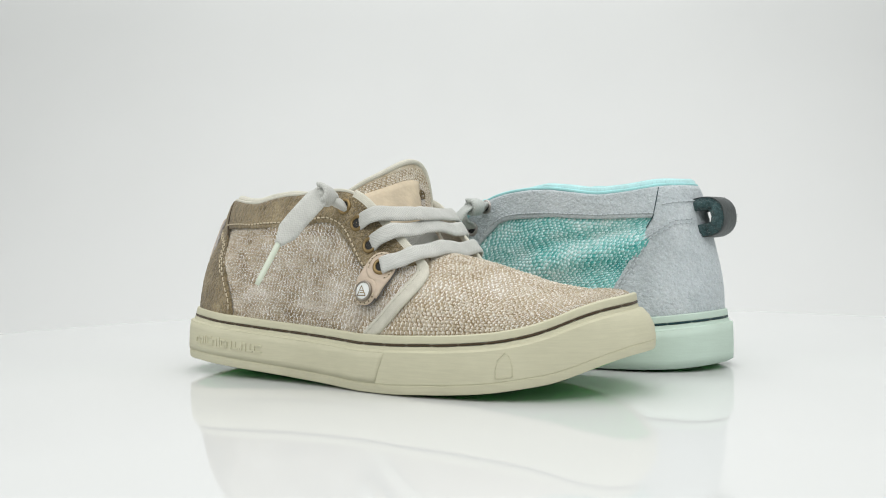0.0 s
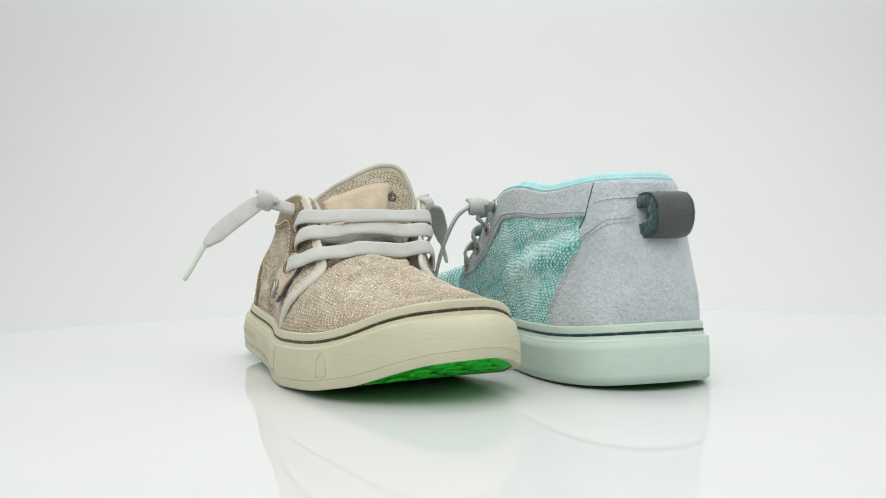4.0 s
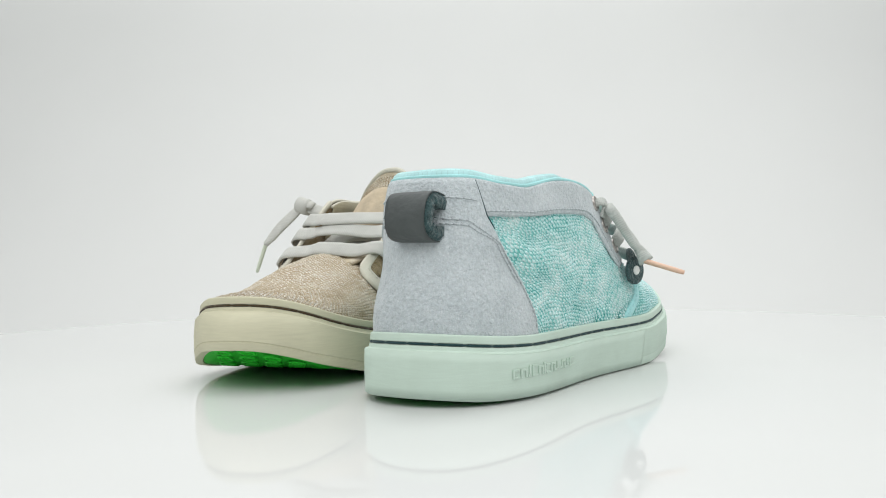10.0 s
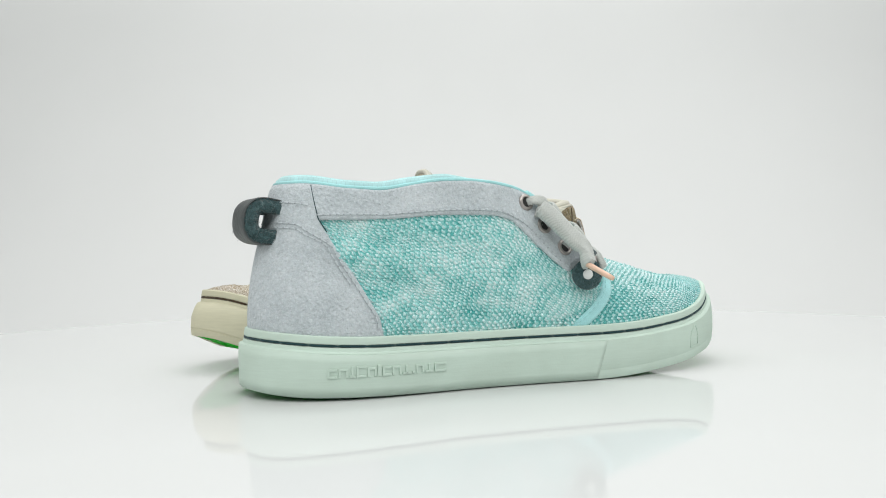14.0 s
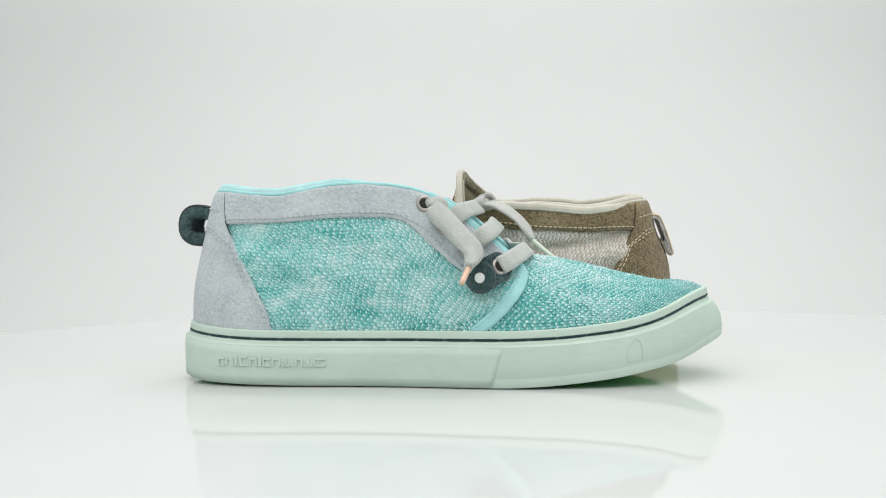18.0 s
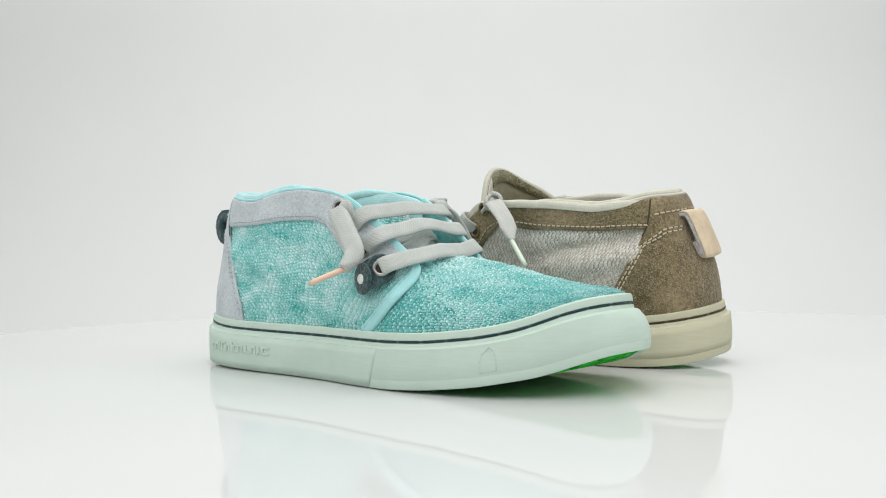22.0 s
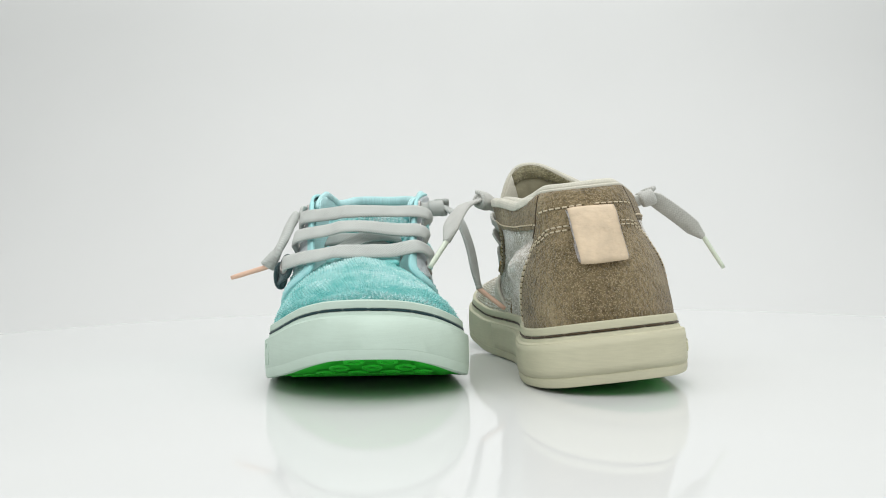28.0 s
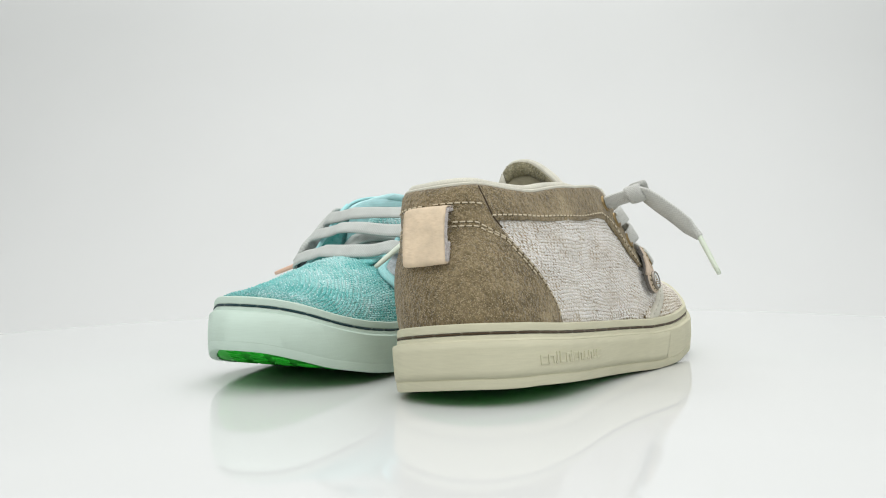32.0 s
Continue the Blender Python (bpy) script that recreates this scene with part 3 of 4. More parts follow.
def weave(g, out, pitch, wide, mats, parent, st, seed, tall=0.7, hairs=0.1, pale=0.15, blunt=0.25, groove=0.7, step=0.45, wander=1.0):
    """A loose cloth of short overlapping floats, laid in rows: each float slopes down towards the toe, its blunt end
    looks at the heel. Sheen is painted as a paler yarn on those ends and on crests, shade as a darker one in the gaps.
    """
    rnd = np.random.RandomState(seed)
    n, m, _ = g.shape
    high = np.percentile(np.linalg.norm(np.diff(g, axis=0), axis=2).sum(0), 60)
    long = np.percentile(np.linalg.norm(np.diff(g, axis=1), axis=2).sum(1), 80)
    nv, nu = int(high / step), int(long / step)
    fi, fj = np.linspace(0, n - 1.001, nv), np.linspace(0, m - 1.001, nu)
    i0, j0 = fi.astype(int), fj.astype(int)
    ti, tj = (fi - i0)[:, None, None], (fj - j0)[None, :, None]
    nor = grid_normals(g) * out
    at = lambda a: (a[i0][:, j0] * (1 - ti) + a[i0 + 1][:, j0] * ti) * (1 - tj) + (a[i0][:, j0 + 1] * (1 - ti) + a[i0 + 1][:, j0 + 1] * ti) * tj
    p, q = at(g), at(nor)
    q /= np.maximum(np.linalg.norm(q, axis=2, keepdims=True), 1e-6)
    u = np.concatenate([np.zeros((nv, 1)), np.cumsum(np.linalg.norm(np.diff(p, axis=1), axis=2), 1)], 1)
    v = np.arange(nv)[:, None] * step + np.zeros((1, nu))
    drift = lambda k: 0.55 * np.sin(u / 11.0 + v / 17.0 + k) + 0.45 * np.sin(u / 5.3 - v / 7.1 + 2 * k) + 0.3 * np.sin(v / 3.9 + u / 23.0 + 3 * k)
    u, v = u + drift(seed) * 1.5 * wander, v + drift(seed + 1.7) * 1.4 * wander
    row = np.floor(v / pitch).astype(int)
    jit = rnd.rand(4096) * 0.35
    b = v / pitch - row - 0.5
    cu = u / wide + (row % 2) * 0.5 + jit[row % 4096] - 0.5 * b * b
    cell = np.floor(cu).astype(int)
    key = (cell * 131 + row * 7919) % 4096
    a = cu - cell - 0.5
    lush = rnd.uniform(0.5, 1.3, 4096)[key]
    rise = np.where(a < blunt - 0.5, (a + 0.5) / blunt, (0.5 - a) / (1 - blunt)) * 0.85 + 0.1
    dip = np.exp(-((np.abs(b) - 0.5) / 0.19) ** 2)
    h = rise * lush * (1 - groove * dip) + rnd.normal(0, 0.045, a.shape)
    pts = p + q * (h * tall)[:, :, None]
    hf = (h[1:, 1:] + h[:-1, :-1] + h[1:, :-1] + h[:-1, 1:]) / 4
    # slot 1 paints sheen on heel-facing slopes and highlights on some crests
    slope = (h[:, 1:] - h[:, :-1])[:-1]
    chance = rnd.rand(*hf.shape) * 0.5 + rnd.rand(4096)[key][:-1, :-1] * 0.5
    # slot 2 paints shade into the low gaps between the floats
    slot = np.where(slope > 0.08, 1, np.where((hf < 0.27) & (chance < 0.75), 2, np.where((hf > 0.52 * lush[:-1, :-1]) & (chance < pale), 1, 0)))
    faces = grid_faces(nv, nu, flip=out < 0)
    slot, verts = slot.ravel().tolist(), pts.reshape(-1, 3)
    k = int(high * long / (pitch * wide) * hairs)
    pi, pj = rnd.randint(1, nv - 1, k), rnd.randint(1, nu - 1, k)
    fwd = p[pi, pj + 1 - (pj == nu - 1)] - p[pi, pj - 1]
    fwd /= np.maximum(np.linalg.norm(fwd, axis=1, keepdims=True), 1e-6)
    f1, h1 = hair(pts[pi, pj] + q[pi, pj] * 0.1, q[pi, pj], fwd, np.cross(q[pi, pj], fwd), rnd, (0.9, 2.6), 0.15, 0.9)
    faces += [tuple(i + len(verts) for i in t) for t in h1]
    slot += [1] * len(h1)
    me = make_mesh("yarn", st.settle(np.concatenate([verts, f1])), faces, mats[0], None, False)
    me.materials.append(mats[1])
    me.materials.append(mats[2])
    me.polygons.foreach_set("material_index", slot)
    ob = new("yarn", me)
    ob.parent = parent
    return tagged(ob, "woven yarn floats", kind="stuff")


def build_sole(shoe, st, kk):
    # wall profile: (inset from the outline, height as a share between low and top or offset from one of them)
    ks = np.arange(0, NF, 2)
    x = FOOT[ks, 0]
    lo, hi = sole_low(x), sole_top(rim_at(ks, 3.0)[:, 0])
    groove = 0.25 if kk == "b" else 0.05
    rings = [(9.0, hi - 3.0, 1), (5.4, hi - 0.5, 1), (4.6, hi, 1), (3.4, hi, 1), (2.8, hi - 0.5, 1), (2.4, hi - 3.2, 1), (2.5, hi - 3.6, 1), (3.2, hi - 3.8, 1), (3.2, hi - 4.9, 1), (2.4, hi - 5.1, 1),
             (2.1, hi - 5.3, 1), (1.9, hi - 6.5, 1), (1.7, hi - 6.8, 1), (0.35, hi - 7.2, .95), (0.0, hi - 7.6, .9), (-0.1, lo + (hi - lo) * 0.6, .5), (-0.2, lo + (hi - lo) * 0.42, .15), (0.0, lo + 4.9, 0), (0.05 + groove, lo + 4.7, 0), (0.05 + groove, lo + 4.4, 0),
             (0.05, lo + 4.2, 0), (0.3, lo + 1.2, 0), (0.6, lo + 0.3, 0), (1.3, lo, 0), (4.5, lo + 0.05, 0), (4.7, lo + 3.4, 0)]
    g = []
    for inset, z, share in rings:
        p = rim_at(ks, inset, share)
        g.append(np.column_stack([p, np.broadcast_to(z, len(ks))]))
    g = np.array(g)
    n, m = g.shape[:2]
    uv = np.zeros((n * m, 2))
    # close the top and bottom with slabs
    faces = grid_faces(n, m, closed_v=True, flip=True)
    half = m // 2
    for row, up in ((0, True), (n - 1, False)):
        for j in range(half):
            a, b, c, d = j, j + 1, m - 1 - j, (m - j) % m
            q = list(dict.fromkeys([row * m + i for i in (a, b, c, d)]))
            if len(q) > 2:
                faces.append(q if up else q[::-1])
    sole = part("rubber_sole", (g.reshape(-1, 3), faces, uv), M[kk + "_rubber"], shoe, st)
    sole.data.set_sharp_from_angle(angle=radians(32))
    # the cord laid in the groove
    pth = rim_at(np.arange(0, NF + 2, 1.0), 2.7)
    z = sole_top(rim_at(np.arange(0, NF + 2, 1.0), 3.0)[:, 0]) - 4.35
    pth = np.column_stack([pth, z])
    nor = np.column_stack([-INWARD[np.arange(0, NF + 2) % NF], np.zeros(NF + 2)])
    prof = np.array([round_profile(0.55 - 0.25 * max(0.0, math.cos(2 * math.pi * i / 10)) ** 8, 6) for i in range(len(pth))])
    part("cord", sweep(pth, nor, prof), M[kk + "_cord"], sole, st, "dark stitched cord round the sole")
    # bottom
    ks = np.arange(0, NF, 4)
    p = foot_at(ks, 4.6)
    lo = sole_low(foot_at(ks)[:, 0])
    inner = foot_at(ks, 6.5)
    g = np.array([np.column_stack([p, lo + 3.3]), np.column_stack([p, lo + 0.9]), np.column_stack([foot_at(ks, 5.2), lo + 0.55]), np.column_stack([inner, lo + 0.6])])
    n, m = g.shape[:2]
    faces = grid_faces(n, m, closed_v=True, flip=True)
    for j in range(m // 2):
        q = list(dict.fromkeys([3 * m + i for i in (j, j + 1, m - 1 - j, (m - j) % m)]))
        if len(q) > 2:
            faces.append(q[::-1])
    tread = part("green_outsole", (g.reshape(-1, 3), faces, np.zeros((n * m, 2))), M["green"], sole, st, "bright green rubber tread")
    # tread rings under the toe
    for i in range(7):
        for j in range(5):
            x, y = 212 + i * 10.5, -30 + j * 15 + (7.5 if i % 2 else 0) + 3
            if x > 277 or abs(y - 5) > np.interp(x, [200, 250, 270, 280], [38, 34, 20, 8]):
                continue
            z = float(sole_low(x))
            slope = (float(sole_low(x + 2)) - float(sole_low(x - 2))) / 4
            part("tread_lug", lathe([(3.2, 0.3), (3.3, -0.4), (4.6, -0.4), (4.8, 0.3)], (x, y, z + 0.7), (-slope, 0, 1), 14), M["green"], sole, st, smooth=False)
    # raised marks on the outer wall: a heel panel edge, a worn stamp and a row of unreadable letters
    wall = lambda x, z: np.append(foot_at(k_of(-1, x), -0.15), z)
    wnor = lambda x: np.append(-foot_at(k_of(-1, x), 1.0) + foot_at(k_of(-1, x), 0.0), 0.0)
    cols = []
    for s in np.linspace(0, 1, 6):
        ks = np.linspace(-(NF - k_of(1, 174 - 6 * (1 - s))), k_of(-1, 174 - 6 * (1 - s)), 150)
        q, fx = foot_at(ks, -0.05 - 0.15 * math.sin(math.pi * s)), foot_at(ks)[:, 0]
        low, top = sole_low(fx) + (5.1 if kk == "b" else 0.9), sole_top(fx) - 7.9
        cols.append(np.column_stack([q, low + (top - low) * s]))
    g = np.array(cols)
    out = 1.0 if grid_normals(g)[3, 75][0] < 0 else -1.0
    part("heel_panel", sheet(g, np.zeros((*g.shape[:2], 2)), 0.3 if kk == "b" else 0.18, 0.0, out), M[kk + "_rubber"], sole, st)
    for side in (-1,):
        rnd = random.Random(4)
        x = 29.0
        for i, w in enumerate((4.2, 4.2, 2.6, 4.4, 4.2, 1.8, 4.2, 4.4, 4.4, 1.4, 4.0, 4.4, 6.0)):
            tall = 5.2 if i in (2, 3, 5) else 4.2
            bits = [(0, 0, w, 1.0), (0, tall - 1.0, w, 1.0), (0, 0, 1.0, tall)] if i % 3 == 0 else ([(0, 0, 1.0, tall), (w - 1.0, 0, 1.0, tall), (0, tall - 1.0, w, 1.0)] if i % 3 == 1 else [(0, 0, w, 1.0), (w / 2 - .5, 0, 1.0, tall)])
            if w < 2:
                bits = [(0, 0, w, 1.2 if i == 9 else tall)]
            pcs = []
            for bx, bz, bw, bh in bits:
                cx, cz = x + bx + bw / 2, 10.0 + bz + bh / 2
                c = wall(cx, cz) + wnor(cx) * 0.35
                pcs.append(plate([(-bw / 2, -bh / 2), (bw / 2, -bh / 2), (bw / 2, bh / 2), (-bw / 2, bh / 2)], c, wnor(cx), (0, 0, 1), 0.55, 0.15))
            part("raised_bar", merged(pcs), M[kk + "_rubber"], sole, st, smooth=False)
            x += w + 0.55
    # stamp
    pcs = []
    shape = [(-3.6, -5.5), (3.6, -5.5), (3.6, -1), (2.6, 3.4), (0.6, 5.5), (-2.6, 2.5), (-3.6, -1)]
    for (ax, az), (bx, bz) in zip(shape, shape[1:] + shape[:1]):
        q = []
        for s in np.linspace(0, 1, 5):
            xx, zz = 236 + ax + (bx - ax) * s, az + (bz - az) * s
            zz += (float(sole_low(xx)) + float(sole_top(xx))) / 2 - 1.5
            q.append(wall(xx, zz) + wnor(xx) * 0.1)
        pcs.append(sweep(np.array(q), np.repeat(wnor(236)[None], 5, 0), round_profile(0.17, 6)))
    part("stamp_outline", merged(pcs), M[kk + "_rubber"], sole, st)
    return sole


def build_upper(shoe, st, kk, p):
    # vamp, one arch over the toes
    n = 72
    vs = np.linspace(0, 1, 22)
    h, u = 1 - np.cos(vs * np.pi / 2) ** 1.25, np.sin(vs * np.pi / 2) ** 0.97
    ends = [rim_at(np.linspace(k_of(side, 152), TOE, n), 6.6) for side in (-1, 1)]
    xm = (ends[0][:, 0] + ends[1][:, 0]) / 2
    rx, rz = ridge_x(xm), ridge_z(xm) + smooth_tab(p["ridge"])(xm)
    cr = np.interp(rx, FOOT[:TOE:-1, 0], FOOT[:TOE:-1, 1]) * 0.5 + np.interp(rx, FOOT[:TOE, 0], FOOT[:TOE, 1]) * 0.5
    halves = []
    for e in ends:
        z0 = sole_top(e[:, 0]) - 2.0
        halves.append(np.stack([e[:, :1] + (rx - e[:, 0])[:, None] * h, e[:, 1:] + (cr - e[:, 1])[:, None] * h, z0[:, None] + (rz - z0)[:, None] * u], 2))
    g = np.concatenate([halves[0], halves[1][:, -2::-1]], 1)
    g = wobble(g, 0.5, 0.06, 3)
    uv = np.stack([g[:, :, 1], g[:, :, 0]], 2)
    out = 1.0 if grid_normals(g)[30, 21][2] > 0 else -1.0
    vamp = part("vamp", sheet(g, uv, 1.4, 0.0, out, True), M[kk + "_cloth"], shoe, st, p["vamp"])
    q = (g + grid_normals(g) * out * 1.4).transpose(1, 0, 2)
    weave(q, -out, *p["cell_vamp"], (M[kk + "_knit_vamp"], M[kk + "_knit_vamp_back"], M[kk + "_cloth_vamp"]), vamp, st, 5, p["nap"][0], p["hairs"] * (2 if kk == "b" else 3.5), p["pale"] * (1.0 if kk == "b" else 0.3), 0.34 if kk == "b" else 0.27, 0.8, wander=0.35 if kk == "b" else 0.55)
    # quarters
    edges = []
    for side in (-1, 1):
        rows = []
        vs = np.linspace(0, 0.97, 26)
        for v in vs:
            xs = np.linspace(back_x(v) - 6, front_x(v), 72)
            rows.append(upper(k_of(side, xs), side, np.full(72, v), st, 0.6))
        flat = np.array(rows)
        loose = np.clip((0.82 - vs) / 0.2, 0, 1)[:, None, None]
        g = flat + (wobble(wobble(flat, p["slack"][side], 0.04, 5 + side), 0.9, 0.10, 15) - flat) * loose
        if side > 0 or kk == "t":
            d = vs[:, None] - (0.76 - 0.0033 * (g[:, :, 0] - 35))
            fold = 4.2 * np.exp(-((d + 0.16) / 0.09) ** 2) - 3.0 * np.exp(-(d / 0.07) ** 2)
            fold *= np.clip((g[:, :, 0] - 26) / 15, 0, 1) * np.clip((128 - g[:, :, 0]) / 50, 0, 1) * loose[:, :, 0]
            g[:, :, 1] += fold if side > 0 else fold * -0.5
        uv = np.stack([g[:, :, 0], g[:, :, 2]], 2)
        out = 1.0 if grid_normals(g)[12, 40][1] * side > 0 else -1.0
        quarter = part("quarter", sheet(g, uv, 1.3, 0.0, out), M[kk + ("_cloth_in" if side > 0 else "_cloth")], shoe, st, p["quarter_in"] if side > 0 else p["quarter"])
        q = g[:, 1:]
        yarn = "_knit_in" if side > 0 else "_knit_out"
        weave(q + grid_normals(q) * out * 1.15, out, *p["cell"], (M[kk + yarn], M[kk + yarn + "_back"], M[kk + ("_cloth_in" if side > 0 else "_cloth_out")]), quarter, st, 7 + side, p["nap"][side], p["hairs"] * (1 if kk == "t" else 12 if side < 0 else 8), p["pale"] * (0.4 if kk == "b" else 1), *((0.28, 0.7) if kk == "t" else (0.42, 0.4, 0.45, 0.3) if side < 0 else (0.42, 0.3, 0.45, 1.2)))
        # collar band and eyelet facing
        xs = np.concatenate([np.linspace(10.0, 120, 56), np.linspace(121.5, 182.0, 42)])
        cols = []
        for xx in xs:
            v0 = np.clip(v_of(xx, facing_low(xx, side) - st.drop(xx), side, st), 0.25, 0.97)
            vv = np.linspace(v0, 1.0, 14)
            cols.append(upper(np.full(14, k_of(side, xx)), side, vv, st, 2.4))
        g = wobble(np.array(cols), 0.35, 0.06, 9 + side)
        uv = g[:, :, [0, 2]]
        out = 1.0 if grid_normals(g)[40, 7][1] * side > 0 else -1.0
        band = part("collar_band", sheet(g, uv, 1.3, 0.0, out), M[kk + "_suede"], shoe, st)
        fibres(g[2:-2, 1:-1], out, 1.3, p["fibre"], M[kk + "_fibre"], band, st, 21 + side, *p["fleck"])
        xz = [(x, facing_low(x) - st.drop(x) + 2.4) for x in (21, 40, 62, 91, 118, 125)] + [(135, 77.5), (148, 64.0), (158, 55.5)]
        pts, nor = path_kv(side, st, [(k_of(side, x), v_of(x, z, side, st)) for x, z in xz], 3.95, 110)
        sewn(pts, nor, 3.1, 2.2, 0.42 if kk == "b" else 0.34, kk, band, st)
        # binding along the throat and down the quarter's front edge
        pa, na = [], []
        for xx in np.linspace(136, 182, 30):
            k = k_of(side, xx)
            pa.append(upper(k, side, 1.0, st, 2.2))
            na.append(surface(xx, float(collar_z(xx)) - 1.0, side, st)[1])
        for v in np.linspace(0.95, -0.02, 26):
            k = k_of(side, front_x(v))
            pa.append(upper(k, side, v, st, 2.6))
            na.append(surface(front_x(v), float(upper(k, side, v, st)[2]), side, st)[1])
        pa, na = np.array(pa), np.array(na)
        pa[:, 2] += 0.4
        for _ in range(3):
            pa[1:-1] = (pa[:-2] + pa[1:-1] * 2 + pa[2:]) / 4
            na[1:-1] = (na[:-2] + na[1:-1] + na[2:]) / 3
        width = np.interp(np.arange(len(pa)), [0, 26, 36, 55], [4.2, 5.0, 6.4, 6.0]) * (1.22 if kk == "b" else 1.0)
        prof = np.array([[(a * w / 6, b) for a, b in band_profile(6, 2.4)] for w in width])
        edges.append(pa)
        bind = part("binding", sweep(pa, na, prof), M[kk + "_bind"], shoe, st)
        inner = pa[28:] + na[28:] * 1.25
        off = np.cross(np.gradient(inner, axis=0), na[28:])
        off /= np.linalg.norm(off, axis=1, keepdims=True)
        part("stitching", stitches(inner + off * side * -1.6, na[28:], 3.4, 2.2, 0.28), M[kk + "_bind"], bind, st)
        # eyelets
        for i, (ex, ez) in enumerate(p["eyes"][side]):
            if i == 3 and side < 0:
                continue
            c, n = surface(ex, ez, side, st)
            c = c + n * 3.6
            eye = part("eyelet", lathe([(2.5, -0.4), (2.5, 0.5), (2.9, 0.95), (3.7, 0.95), (4.2, 0.5), (4.3, -0.2)], c, n, 22), M[kk + "_metal"], band, st, p["metal"])
            # a near-black disc paints the shade inside the eyelet
            part("eyelet_hole_shade", lathe([(2.6, 0.1), (1.2, 0.12), (0.0, 0.12)], c, n, 14), M["dark"], eye, st)
    # heel counter
    rows = []
    for v in np.linspace(0, 1.0, 30):
        bx = back_x(v)
        kk0, kk1 = -(NF - k_of(1, bx)), k_of(-1, bx)
        ks = np.linspace(kk0, kk1, 80)
        rows.append(upper(ks, -1, np.full(80, v), st, 2.5))
    g = wobble(np.array(rows), 0.35, 0.05, 2)
    uv = np.stack([np.repeat(np.linspace(-60, 60, 80)[None], 30, 0), g[:, :, 2]], 2)
    out = 1.0 if grid_normals(g)[15, 40][0] < 0 else -1.0
    counter = part("heel_counter", sheet(g, uv, 1.4, 0.0, out), M[kk + "_suede"], shoe, st)
    fibres(g[2:-1, 1:-1], out, 1.4, p["fibre"], M[kk + "_fibre"], counter, st, 31, *p["fleck"])
    for side in (-1, 1):
        # a thin dark tube stands in for the shade along the counter's seam
        pts, nor = path_kv(side, st, [(k_of(side, back_x(v) + 0.5), v) for v in np.linspace(0.70, 0.995, 12)], 3.85 if kk == "b" else 3.68, 60)
        part("seam", sweep(pts, nor, round_profile(0.42 if kk == "b" else 0.26, 6)), M[kk + "_cord"], counter, st, "dark line painting the shade in the counter seam")
    for side in (-1, 1):
        rad = 0.34 if kk == "t" else 0.36 if side < 0 else 0.42
        wrap = 0 if side < 0 else NF
        for d, dv in ((2.4, 0.0), (4.8, -0.03)):
            kv = [(k_of(side, back_x(v) - d), v) for v in ((0.05, .15, .25, .35, .45, .55, .62) if d < 3 or side > 0 else (.35, .45, .55, .62))] + [(k_of(side, 17), .70 + dv), (wrap - side * 22, .735 + dv), (wrap - side * 10, .745 + dv)]
            pts, nor = path_kv(side, st, kv, 4.15, 90)
            sewn(pts, nor, 3.4, 2.5, rad, kk, counter, st)
        pts, nor = path_kv(side, st, [(k_of(side, back_x(.86) - 1.5), .86), (k_of(side, 9), .875), (wrap - side * 2, .885)], 4.15, 40)
        sewn(pts, nor, 3.4, 2.5, rad, kk, counter, st)
    # padded collar roll and lining
    ks = np.linspace(-(NF - k_of(1, 138)), k_of(-1, 138), 160)
    pts = upper(ks, -1, np.ones(160), st, 0.0)
    inw = foot_at(ks, 6.0) - foot_at(ks, 5.0)
    med = ks < 0
    pts[med, 2] -= st.sag(foot_at(ks, 5.0)[med, 0])
    path = pts.copy()
    path[:, :2] += inw * 1.2
    path[:, 2] += p["roll_up"]
    path = wobble(path, 0.5, 0.05, 8)
    nor = np.tile([0, 0, 1.0], (160, 1))
    fade = np.clip(np.minimum(np.arange(160), 159 - np.arange(160)) / 22, 0.45, 1)
    path[:, 2] -= (1 - fade) * 3.6
    slim = np.interp(path[:, 0], [60, 110], [1.0, 0.78])
    prof = np.array([[(a * 1.15 * f, b * 1.25 * f) for a, b in round_profile(p["roll"], 10)] for f in fade * slim])
    lining = part("collar_lining", sweep(path, nor, prof), M["b_bind" if kk == "b" else "t_lining"], shoe, st)
    edge = pts.copy()
    edge[:, :2] -= inw * 2.1
    edge[:, 2] += 0.7
    part("edge_piping", sweep(edge, nor, [(a, b * 1.1) for a, b in round_profile(0.95, 8)]), M[kk + "_bind"], lining, st)
    if kk == "b":
        kt = k_of(1, np.linspace(14, 133, 90))
        ease = np.clip(np.linspace(0, 4, 90), 0, 1)
        g = np.array([upper(kt, 1, 1.0 - 0.032 * ease * f, st, lift * (0.6 + 0.4 * ease)) + np.outer(rise * ease - 0.4 * (1 - ease), (0, 0, 1)) for f, lift, rise in ((1.0, 3.9, 0), (0.75, 3.9, 0), (0.5, 3.9, 0), (0.2, 3.9, 0.2), (0, 3.6, 1.0), (0, 2.7, 1.8), (0, 1.2, 2.3))])
        part("collar_tape", sheet(g, g[:, :, [0, 2]], 0.5, 0.0, 1.0 if grid_normals(g)[2, 45][1] > 0 else -1.0), M["b_bind"], lining, st)
    rows = []
    for v in np.linspace(0.25, 1.0, 12):
        q = upper(ks, -1, np.full(160, v), st, -2.5)
        if v > 0.8:
            q[med, 2] -= st.sag(foot_at(ks, 5.0)[med, 0])
        rows.append(q)
    g = np.array(rows)
    part("inner_lining", sheet(g, g[:, :, [0, 2]], 1.0, 0.0, 1.0), M[kk + "_lining"], lining, st)
    # tongue
    ss, ws = np.linspace(0, 1, 22), np.linspace(-1, 1, 25)
    cl = spline(p["tongue"], 22)
    g = np.zeros((22, 25, 3))
